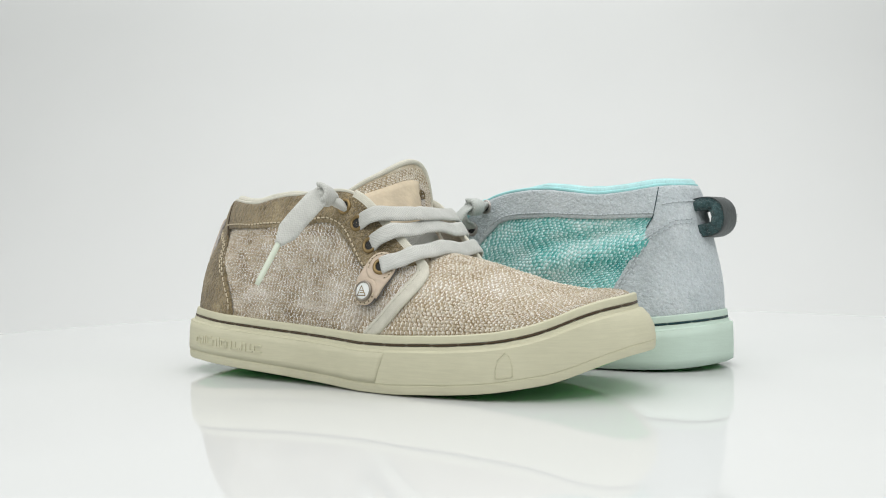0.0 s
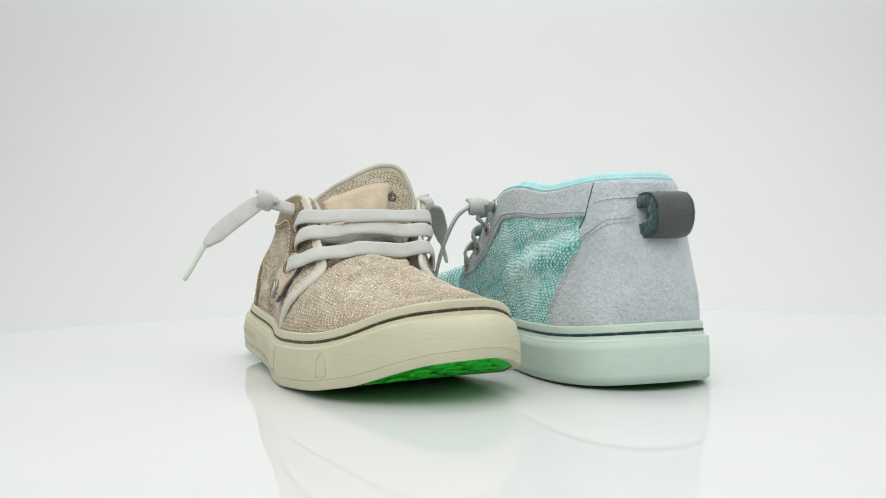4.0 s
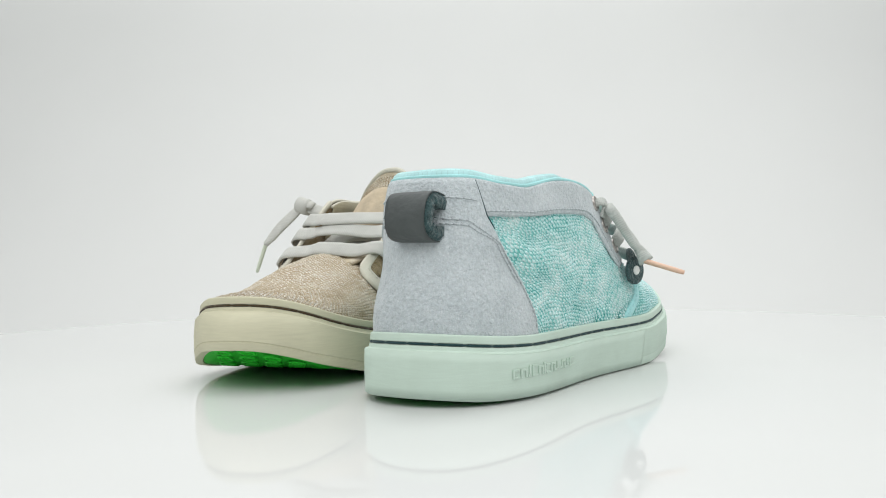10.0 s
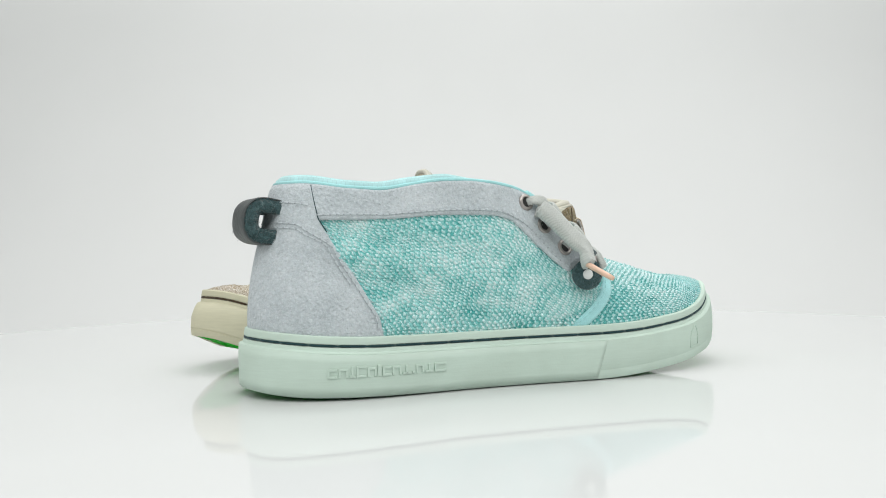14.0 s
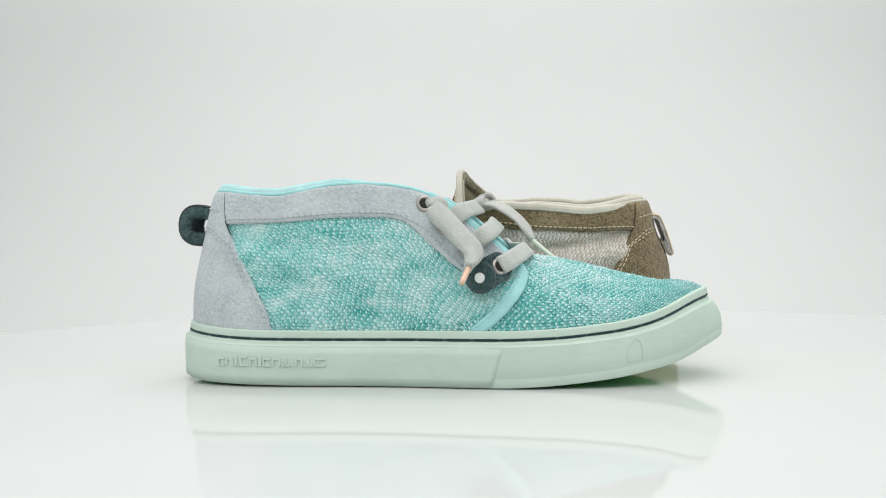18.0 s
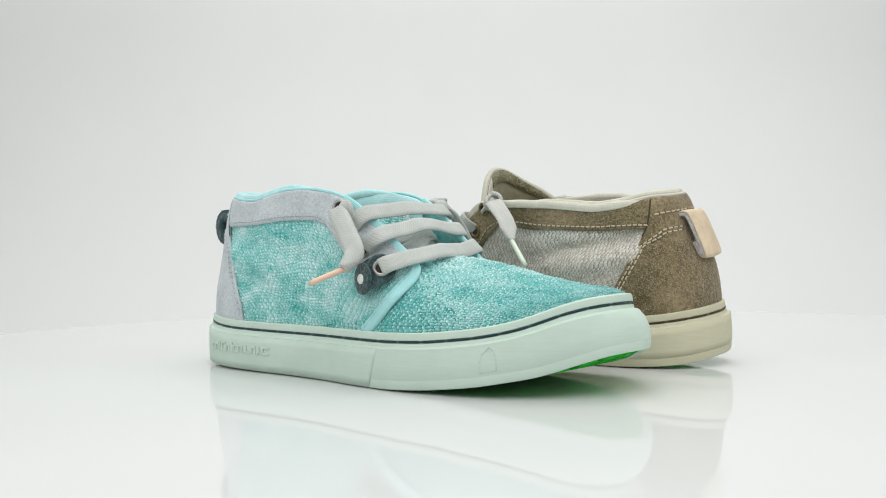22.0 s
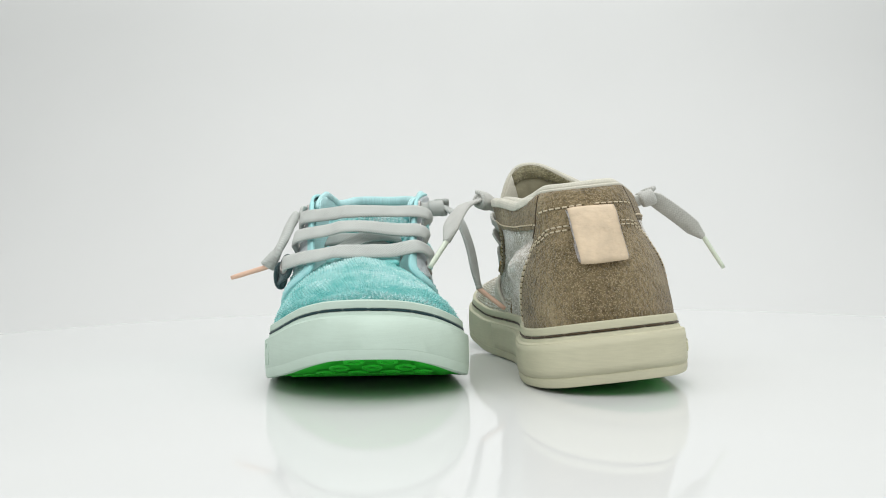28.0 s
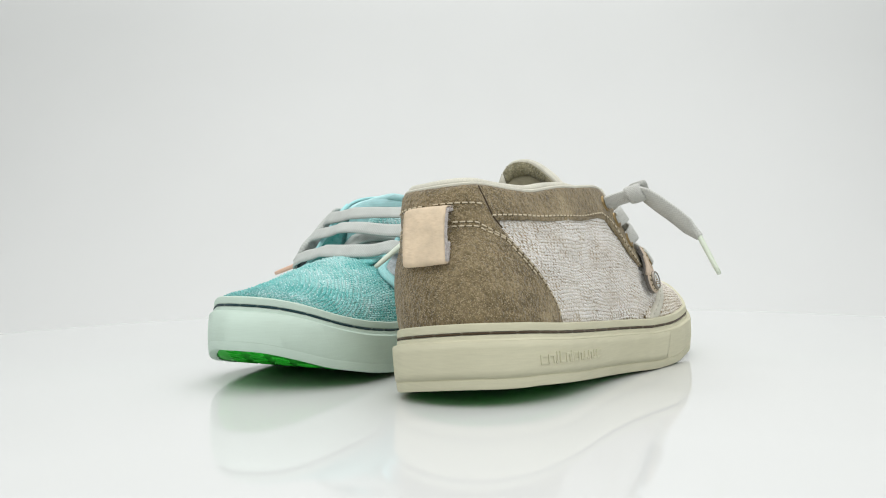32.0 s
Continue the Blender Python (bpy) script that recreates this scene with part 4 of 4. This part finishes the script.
    for i, s in enumerate(ss):
        for j, w in enumerate(ws):
            l, r = max(-w, 0.0), max(w, 0.0)
            cup = 2 * w * w * (1 - s) + s ** 1.5 * (p["cup"][0] * l ** 1.5 + p["cup"][1] * r ** 1.5)
            wide = 20 + s ** 1.5 * (np.array(p["half"]) - 20)
            g[i, j] = (cl[i, 0] - cup, p["shift"] * s - wide[0] * l + wide[1] * r, cl[i, 1] - (p["drop"][0] * l ** p["slant"] + p["drop"][1] * r ** p["round"]) * s ** 3)
    g = wobble(g, 0.9, 0.05, 4)
    out = 1.0 if grid_normals(g)[12, 12][0] > 0 else -1.0
    tongue = part("tongue", sheet(g, np.stack([g[:, :, 1], g[:, :, 2]], 2), 2.2, 0.0, out), M[kk + "_knit"], shoe, st)
    q = g[10:-1, 1:-1]
    weave(q + grid_normals(q) * out * 2.1, out, *p["cell"], (M[kk + "_knit"], M[kk + "_knit_back"], M[kk + "_cloth"]), tongue, st, 14, p["nap"][0], p["hairs"], p["pale"])
    part("tongue_lining", sheet(g[2:], np.stack([g[2:, :, 1], g[2:, :, 2]], 2), 1.2, -1.5, out), M["b_satin" if kk == "b" else "t_lining"], tongue, st)
    if kk == "b":
        for q, mat, about in ((g[19:22, 0:21], "b_tongue", "dark olive fleece facing"), (g[8:20, 0:4], "b_tongue", "dark olive fleece facing"), (g[8:22, 20:25], "b_bind", "cream tape facing")):
            part("tongue_facing", sheet(q, np.stack([q[:, :, 1], q[:, :, 2]], 2), 0.9, -2.4, out), M[mat], tongue, st, about)
        fibres(g[19:, :21], -out, 2.3, 1.2, M["b_fleece"], tongue, st, 44, (0.6, 1.8), 0.2)
        fibres(g[9:20, :4], -out, 2.3, 1.2, M["b_fleece"], tongue, st, 45, (0.6, 1.8), 0.2)
    rim = np.concatenate([g[8:, 0], g[-1, 1:-1], g[:7:-1, -1]])
    rn = np.concatenate([grid_normals(g)[8:, 0], grid_normals(g)[-1, 1:-1], grid_normals(g)[:7:-1, -1]]) * out
    part("tongue_binding", sweep(rim + rn * 0.8, rn, [(a, b * 1.2) for a, b in round_profile(1.7, 8)]), M[kk + "_bind"], tongue, st)
    if p["label"]:
        q = g[11:19, 1:17]
        q = q + grid_normals(q) * out * 2.4
        part("tongue_label", sheet(q, np.stack([q[:, :, 1], q[:, :, 2]], 2), 1.2, 0.0, out), M["b_label"], tongue, st, "tan leather label")
        wn = grid_normals(g)[16, 17] * out
        part("worn_hole", lathe([(2.9, -0.6), (2.6, 0.7), (1.7, 0.4), (0.9, -0.2), (0.0, -0.3)], g[16, 17] + wn * 3.0, wn, 11), M["b_hole"], tongue, st, "dark worn hole beside the label")
        fibres(g[14:19, 16:19], out, 3.3, 1.6, M["b_tuft"], tongue, st, 61, (0.6, 1.8), 0.16)
    return np.concatenate(edges)


def laid_over(c, edges, up, clear=3.1):
    """A lace's path (points and normals), lifted where it crosses the bound edges."""
    c = c.copy()
    lift = np.zeros(len(c))
    for i in range(5, len(c) - 5):
        d = c[i, :3] - edges
        h = d @ up
        off = np.linalg.norm(d - h[:, None] * up, axis=1)
        near = off < 4.5
        if near.any():
            lift[i] = max(0.0, clear - h[near].min())
    top = lift.copy()
    for k in range(1, 6):
        top[k:] = np.maximum(top[k:], lift[:-k] * (1 - k / 6))
        top[:-k] = np.maximum(top[:-k], lift[k:] * (1 - k / 6))
    for _ in range(4):
        top[1:-1] = (top[:-2] + top[1:-1] * 2 + top[2:]) / 4
    c[:, :3] += up * np.minimum(top, 9.0)[:, None]
    return c


def build_laces(shoe, st, kk, p, edges):
    lace = M[kk + "_lace"]
    eyes = {s: [surface(x, z, s, st) for x, z in p["eyes"][s]] for s in (-1, 1)}
    up = np.array([0.76, 0, 0.65])
    prof = band_profile(9.0, 1.8)
    for i, (left, mid, right) in enumerate(p["bars"]):
        (a, na), (b, nb) = eyes[-1][i + 1], eyes[1][i + 1]
        if i == 2:
            na = np.array(p["eye_n"]) / np.linalg.norm(p["eye_n"])
            a = unsettled(st, p["eye"]) - na * 0.6
        left, mid, right = (unsettled(st, q) for q in (left, mid, right))
        ctl = [(*(a + na * 2.0), *na), (*(a * 0.6 + left * 0.4 + na * 3.2), *(na * 0.9 + up * 0.3)), (*left, *(na * 0.55 + up)), (*(mid * 0.7 + left * 0.3 + up * 0.6), *up), (*mid, *up),
               (*(mid * 0.4 + right * 0.6 + up * 1.6), *(nb * 0.15 + up)), (*right, *(nb * 0.55 + up)), (*(b * 0.6 + right * 0.4 + nb * 3.0), *(nb * 0.9 + up * 0.25)), (*(b + nb * 2.0), *nb)]
        c = laid_over(spline(ctl, 64), edges, up)
        c[:, :3] = wobble(c[:, :3], 0.5, 0.05, 11 + i)
        s = np.linspace(0, 1, 64)
        c[:, 2] += 0.35 * np.sin(11 * s + 2 * i) * np.sin(np.pi * s)
        c[:, 3] += 0.16 * np.sin(7 * s + 1.7 * i)
        part("lace_bar", sweep(c[:, :3], c[:, 3:], prof), lace, shoe, st, p["lace"])
    # lower crossing under the bars
    for s0, s1, i, j in ((-1, 1, 2, 1),):
        a, b = eyes[s0][2][0], eyes[s1][1][0]
        ctl = [(a[0] + 5, a[1] * 0.62, a[2] - 3, *up), (165, -9, 69.0, 0.6, -0.2, 0.75), (161.5, 3, 74.5, *up), (157, 14, 75.0, 0.7, 0.3, 0.6), (151, b[1] * 0.70, b[2] - 5, *up)]
        c = spline(ctl, 40)
        part("lace_bar", sweep(c[:, :3], c[:, 3:], prof), lace, shoe, st)
    a, b = eyes[-1][1][0], eyes[1][2][0]
    c = spline([(a[0] + 5, a[1] * 0.66, a[2] - 5, *up), (157, -10, 73.0, *up), (161, 6, 70.5, 0.7, 0.2, 0.7), (160, b[1] * 0.70, b[2] - 4, *up)], 40)
    part("lace_bar", sweep(c[:, :3], c[:, 3:], prof), lace, shoe, st)
    # knots and loose ends
    for side in (-1, 1):
        e, n = eyes[side][0]
        knot = unsettled(st, p["knot"][side])
        way = knot - e
        way /= np.linalg.norm(way)
        c = spline([(*(e + n * 2.0), *up), (*((e + n * 3) * 0.5 + knot * 0.5), *up), (*knot, *up)], 16)
        if kk == "b" or side > 0:
            part("lace_neck", sweep(c[:, :3], c[:, 3:], [(a * 0.8, b * 1.4) for a, b in prof]), lace, shoe, st)
        if kk == "t" and side < 0:
            fold = spline([(*(e + n * 2.6 + (1, 0, 0)), *n), (*(e + n * 5.0 + (3.5, 0, 0.8)), *(n + (0, 0, .5))), (*(e + n * 6.2 + (8, 0, -1.0)), *n), (*(e + n * 5.4 + (7.5, 0, -8)), *n)], 20)
            part("lace_knot", sweep(fold[:, :3], fold[:, 3:], np.array([[(a * w, b) for a, b in band_profile(8.6, 1.9)] for w in np.linspace(0.45, 1, 20)])), lace, shoe, st)
        q = Vector(way).to_track_quat("Z", "Y").to_matrix()
        ring, rn = [], []
        for t in np.linspace(0, 2 * math.pi * 1.3, 40):
            d = np.array(q @ Vector((math.cos(t), math.sin(t) * 0.85, 0)))
            ring.append(knot + d * (3.5 + 0.16 * t) + way * (t * 0.55 - 1.6))
            rn.append(d)
        if kk == "b" or side > 0:
            part("lace_knot", sweep(np.array(ring), np.array(rn), band_profile(9.0, 2.6)), lace, shoe, st)
            core = lathe([(0.0, -4.6), (2.4, -4.2), (3.0, -1.5), (3.1, 1.5), (2.5, 4.2), (0, 4.6)], tuple(knot), tuple(way), 12)
            part("lace_core", core, lace, shoe, st)
        ctl = p["end"][side]
        c = spline([(*unsettled(st, a), *b) for a, b in ctl], 44)
        taper = np.interp(np.arange(44), [0, 4, 34, 43], [0.75, 1.0, 0.95, 0.32])
        thick = np.interp(np.arange(44), [0, 34, 43], [1.2, 1.0, 1.8])
        prof_end = np.array([[(a * w, b * h) for a, b in band_profile(p["end_width"], p["end_thick"][side])] for w, h in zip(taper, thick)])
        end = part("lace_end", sweep(c[:, :3], c[:, 3:], prof_end), lace, shoe, st)
        tip = unsettled(st, p["tip"][side])
        basep = c[-1, :3] - (tip - c[-1, :3]) * 0.08
        ax = np.stack([basep + (tip - basep) * s for s in np.linspace(0, 1, 8)])
        rad = [1.25, 1.45, 1.45, 1.4, 1.4, 1.4, 1.35, 1.15]
        part("aglet", sweep(ax, np.tile([0.3, 0.3, 1.0], (8, 1)), np.array([round_profile(r, 10) for r in rad])), M[kk + "_aglet"], end, st, p["aglet"])


def build_strap(shoe, st, kk, p):
    b, e = unsettled(st, p["stud"]), unsettled(st, p["eye"])
    n, ne = np.array(p["stud_n"]), np.array(p["eye_n"])
    n, ne = n / np.linalg.norm(n), ne / np.linalg.norm(ne)
    r0, r1 = p["strap_r"]
    lobe = lambda r: [(r * math.cos(t), r * math.sin(t)) for t in np.linspace(0, 2 * math.pi, 26)[:-1]]
    tie = spline([b, (b + e) / 2 + (n + ne) * 0.4, e], 9)
    tn = np.linspace(0, 1, 9)[:, None] * (ne - n) + n
    across = [(-r1, -0.8), (-r1, 0.4), (-r1 + 0.5, 0.8), (r1 - 0.5, 0.8), (r1, 0.4), (r1, -0.8)]
    pieces = [plate(lobe(r0), b - n * 0.8, n, (0, 0, 1), 1.7, 0.5), plate(lobe(r1), e - ne * 0.8, ne, (0, 0, 1), 1.7, 0.5), sweep(tie, tn, across)]
    strap = part("strap", merged(pieces), M["b_strap"] if kk == "b" else M["t_fuzz"], shoe, st, p["strap"])
    if kk == "b":
        low = [plate(lobe(r0 + 0.25), b - n * 2.0, n, (0, 0, 1), 2.1, 0.3), plate(lobe(r1 + 0.25), e - ne * 2.0, ne, (0, 0, 1), 2.1, 0.3), sweep(tie - tn * 1.2, tn, [(x * 1.04, z * 0.8) for x, z in across])]
        part("strap_back", merged(low), M["b_under"], strap, st, "dark raw leather back")
        for c, m, r, a0, a1 in ((e, ne, r1 - 1.2, -2.4, 2.4), (b, n, r0 - 1.0, 1.0, 5.2)):
            nz = Vector(m)
            vy = Vector(e - b) - nz * nz.dot(Vector(e - b))
            vy.normalize()
            vx = vy.cross(nz)
            ring = np.array([Vector(c) + (vy * math.cos(t) + vx * math.sin(t)) * r + nz * 1.0 for t in np.linspace(a0, a1, 40)])
            sewn(ring, np.repeat(m[None], 40, 0), 2.6, 1.8, 0.3, kk, strap, st)
    eye = part("eyelet", lathe([(2.5, -0.4), (2.5, 0.5), (2.9, 0.95), (3.7, 0.95), (4.2, 0.5), (4.3, -0.2)], e + ne * 0.9, ne, 22), M[kk + "_metal"], strap, st, p["metal"])
    # no opening is cut; a black disc gives the eyelet's inner shade
    part("eyelet_hole_shade", lathe([(2.6, 0.1), (1.2, 0.12), (0.0, 0.12)], e + ne * 0.9, ne, 14), M["dark"], eye, st)
    c = b + n * 0.9
    if kk == "b":
        ob = part("button", lathe([(4.7, -0.4), (5.0, 0.9), (4.7, 1.7), (4.2, 1.9), (3.9, 1.5)], c, n, 28), M["b_button"], strap, st, "dark metal rimmed press button")
        part("button_face", lathe([(4.1, 1.35), (2.4, 1.6), (0, 1.65)], c, n, 24), M["white"], ob, st, "white button face with worn marks")
        pcs = []
        for x0, y0, x1, y1 in ((-3.4, -2.6, -1.2, 3.0), (-1.2, 3.0, 2.6, -2.8), (-3.4, -2.8, 2.6, -2.8), (-1.6, 0.2, 1.0, 0.2), (-1.8, -1.2, 1.4, -1.2)):
            nz = Vector(n)
            vy = (Vector((0, 0, 1)) - nz * nz.z).normalized()
            vx = vy.cross(nz)
            a = Vector(c) + vx * x0 * 0.8 + vy * y0 * 0.8 + nz * 1.6
            d = Vector(c) + vx * x1 * 0.8 + vy * y1 * 0.8 + nz * 1.6
            pcs.append(sweep(np.array([a, a * 0.5 + d * 0.5, d]), np.tile(n, (3, 1)), round_profile(0.22, 6)))
        part("button_marks", merged(pcs), M["b_metal"], ob, st)
    else:
        # flat white stands in for the highlight on the stud's metal
        part("snap", lathe([(2.6, -0.3), (2.5, 0.5), (1.9, 1.0), (0, 1.15)], c, n, 20), M["white"], strap, st, "small metal press stud, its highlight painted white")


def build_tab(shoe, st, kk, p):
    c = spline(p["loop"], 40)
    g = np.zeros((40, 12, 3))
    for j, w in enumerate(np.linspace(-1, 1, 12)):
        g[:, j, 0] = c[:, 0] + p["tab_bow"] * w * w
        g[:, j, 1] = p["tab_y"] + p["tab_half"] * w + (c[:, 2] if c.shape[1] > 2 else 0)
        g[:, j, 2] = c[:, 1]
    g = wobble(g, 0.5, 0.08, 6)
    out = 1.0 if grid_normals(g)[18, 6][0] < 0 else -1.0
    uv = np.stack([g[:, :, 1], g[:, :, 2]], 2)
    tabo = part("pull_tab", sheet(g, uv, 0.7, 0.0, out), M[kk + "_tab"], shoe, st, p["tab"])
    inner = g.copy()
    inner[:, :, 1] = p["tab_y"] + (g[:, :, 1] - p["tab_y"]) * (1.05 if kk == "b" else 1.14)
    inner = wobble(inner, 0.35, 0.35, 3)
    part("tab_lining", sheet(inner, uv, p["tab_thick"], -p["tab_thick"], out), M[kk + "_fuzz"], tabo, st, "raw suede edge of the tab")
    fibres(inner, -out, p["tab_thick"], 1.6, M[kk + "_tuft"], tabo, st, 51, (0.6, 1.8), 0.16)
    for j, way in ((0, -1), (11, 1)):
        rows = np.stack([g[:, j] + (0, way * 0.7 * b, 0) for b in (0, 1)], 1)
        lean = np.repeat((grid_normals(g)[:, j] * -out)[:, None], 2, 1)
        rim = np.concatenate([rows[:, :1], rows[:, :1] + lean[:, :1] * p["tab_thick"]], 1)
        fibres(rim, way if np.cross(np.gradient(rim, axis=0)[5, 0], np.gradient(rim, axis=1)[5, 0])[1] > 0 else -way, 0.5, 2.5, M[kk + "_tuft"], tabo, st, 52 + j, (0.6, 1.6), 0.16)


def build_shoe(name, st, p, label):
    shoe = new(name)
    tagged(shoe, label, "shoe", "pair of shoes")
    kk = st.key
    build_sole(shoe, st, kk)
    edges = build_upper(shoe, st, kk, p)
    build_strap(shoe, st, kk, p)
    build_laces(shoe, st, kk, p, edges)
    build_tab(shoe, st, kk, p)
    return shoe


turntable = build_studio()
beige = build_shoe("beige_shoe", Style("b", 0.972, 0.985, 5.0, 2.0, [(-10, 8), (35, 6.5), (75, 6.5), (100, 7), (115, 5), (130, 2), (145, 0), (200, 0)], [(-10, 5.0), (60, 4.5), (110, 4.5), (160, 5.0), (185, 2), (205, 0), (290, 0)], 2.5, 2.6, 2.4, 6.8), dict(
    fibre=0.9, fleck=((0.5, 1.2), 0.2), cell=(1.7, 2.5), cell_vamp=(1.7, 2.5), hairs=0.12, pale=0.26, nap={-1: 1.2, 0: 0.75, 1: 0.5}, slack={-1: 2.2, 1: 2.4}, ridge=[(140, 2.0), (185, 1.0), (210, -1.0), (232, -3.2), (252, -3.2), (270, -1.0), (290, 0)], vamp="mottled beige woven wool", quarter="mottled beige and white woven wool", quarter_in="pale silvery woven wool", metal="aged brass eyelet", lace="flat pale grey cotton lace",
    aglet="milky green plastic lace tip", strap="tan leather strap end", tab="tan leather pull tab at the heel", roll=2.3, roll_up=1.2,
    tongue=[(184, 58), (168, 62), (154, 72), (146, 84), (141, 96), (138.5, 106), (137.9, 114.2)], cup=(20.9, -0.4), half=(34, 20.7), drop=(22, 23), slant=1.5, round=3.4, shift=14, label=True, stud=(155.0, -44.0, 47.6), eye=(160.5, -38.5, 59), stud_n=(0.02, -0.98, 0.17), eye_n=(0.35, -0.85, 0.4), eyes={-1: ((131.5, 87.5), (141.5, 79.5), (152, 69), (166, 59)), 1: ((134.5, 90), (144, 77.5), (155, 66), (166, 55.5))}, bars=(((149.5, -28.5, 83.8), (162, -4, 85.4), (148, 43.5, 83.0)), ((158, -31, 74.4), (165.5, -4, 78.6), (155.5, 40.5, 74.0)), ((168.5, -31.5, 61.8), (173.5, -2, 68.0), (164.5, 37.5, 63.0))), strap_r=(6.8, 7.7), end_width=11.0, end_thick={-1: 1.9, 1: 1.9},
    knot={-1: (130.5, -43.5, 94), 1: (120.5, 52, 93)},
    end={-1: [((130, -46, 95), (0.5, -0.2, 0.8)), ((130.5, -54, 89.5), (0.75, -0.15, 0.6)), ((130.5, -66, 80.5), (0.8, -0.15, 0.55)), ((130.2, -77, 70.8), (0.75, -0.2, 0.6))],
         1: [((117, 56, 93), (-0.3, 0.6, 0.7)), ((109, 64, 90), (-0.6, 0.6, 0.5)), ((98, 71, 81), (-0.75, 0.5, 0.35)), ((92, 75, 70.5), (-0.7, 0.6, 0.25))]},
    tip={-1: (126.6, -87.5, 52.5), 1: (77.1, 84.5, 57.4)},
    loop=[(17, 82.5), (12.5, 82), (9.5, 77), (6.5, 69), (3.5, 59.5), (4.2, 58.0), (6.5, 59), (10, 66)], tab_thick=1.9, tab_y=-0.5, tab_half=10.8, tab_bow=1.0),
    "beige woven wool and brown suede ankle sneaker")
teal = build_shoe("turquoise_shoe", Style("t", 1.0, 1.0, 0.0, 0.6, [(-10, 0), (90, 0), (120, 1.2), (138, 1.8), (155, 0), (200, 0)], [(-10, 0), (100, 0), (130, -2), (165, -2), (185, -1), (205, 0), (290, 0)], flare=(1.3, 6.0), pinch=(1.8, 3.6)), dict(
    fibre=0.3, fleck=((0.3, 0.8), 0.15), cell=(1.7, 3.0), cell_vamp=(1.4, 3.5), hairs=0.06, pale=0.24, nap={-1: 1.15, 0: 1.1, 1: 1.0}, slack={-1: 1.3, 1: 1.5}, ridge=[(140, 0), (215, 0), (240, -0.8), (256, -0.8), (270, 0), (290, 0)], vamp="mottled turquoise woven wool", quarter="mottled turquoise woven wool", quarter_in="", metal="nickel eyelet", lace="flat grey cotton lace",
    aglet="salmon plastic lace tip", strap="dark petrol suede strap end", tab="charcoal leather pull loop at the heel", roll=2.8, roll_up=1.0,
    tongue=[(184, 58), (168, 62), (154, 72), (146, 81), (143, 86), (142, 89)], cup=(18, 18), half=(23, 23), drop=(6, 6), slant=2.2, round=2.4, shift=2, label=False, stud=(163.5, -48, 53), eye=(172, -43.5, 58), stud_n=(-0.3, -0.95, 0.05), eye_n=(0.55, -0.8, 0.25), eyes={-1: ((134, 89), (143.5, 77.5), (154.5, 66), (168, 59)), 1: ((134.5, 91), (144, 78), (155, 66.5), (166, 56))}, bars=(((154.0, -35.0, 84.8), (160, -8, 88.8), (149, 35, 85.5)), ((166.5, -37.5, 74.8), (169.5, -10, 79.8), (161, 33, 74.8)), ((178, -37.0, 61.5), (185, -10, 66.2), (168, 35, 64.0))), strap_r=(7.8, 7.4), end_width=10.5, end_thick={-1: 4.4, 1: 1.9},
    knot={-1: (138.5, -43.5, 86.5), 1: (137, 40.5, 90.5)},
    end={-1: [((140, -42, 87), (0.5, -0.85, 0.2)), ((146.5, -44.5, 81), (0.5, -0.85, 0.15)), ((154, -47, 73), (0.5, -0.85, 0.1)), ((160.5, -50.5, 65.5), (0.4, -0.9, 0)), ((158.6, -56.0, 58.0), (0.0, -1, -0.1))],
         1: [((138, 45, 91), (0.2, 0.8, 0.4)), ((140.5, 53, 84), (0.4, 0.85, 0.2)), ((146, 59, 68), (0.45, 0.9, 0.1)), ((151, 62, 52), (0.4, 0.9, 0.1)), ((152.5, 64, 43), (0.2, 0.9, 0.2))]},
    tip={-1: (157.5, -77, 52), 1: (160, 78, 32)},
    loop=[(18, 90.5), (10, 92), (4, 91), (0.0, 87), (-1.2, 80.5), (0.4, 75), (5, 71.8), (13, 71)], tab_thick=6.4, tab_y=-2.2, tab_half=9.9, tab_bow=0.4),
    "turquoise woven wool and grey suede ankle sneaker")


def motions():
    """The turntable turns, and carries the shoes."""
    times = [0.5 * i for i in range(65)]
    turn = {t: pose(0, 0, 0, 0, 0, -turned(t)) for t in times}
    walk(turntable, [(t, turn[t]) for t in times])
    walk(beige, [(t, turn[t] @ pose(-0.14994, 0.01901, 0.0004, 0, 0, -33.477)) for t in times])
    walk(teal, [(t, turn[t] @ pose(0.14555, -0.04112, 0.0004, 0, 0, 144.141)) for t in times])


motions()
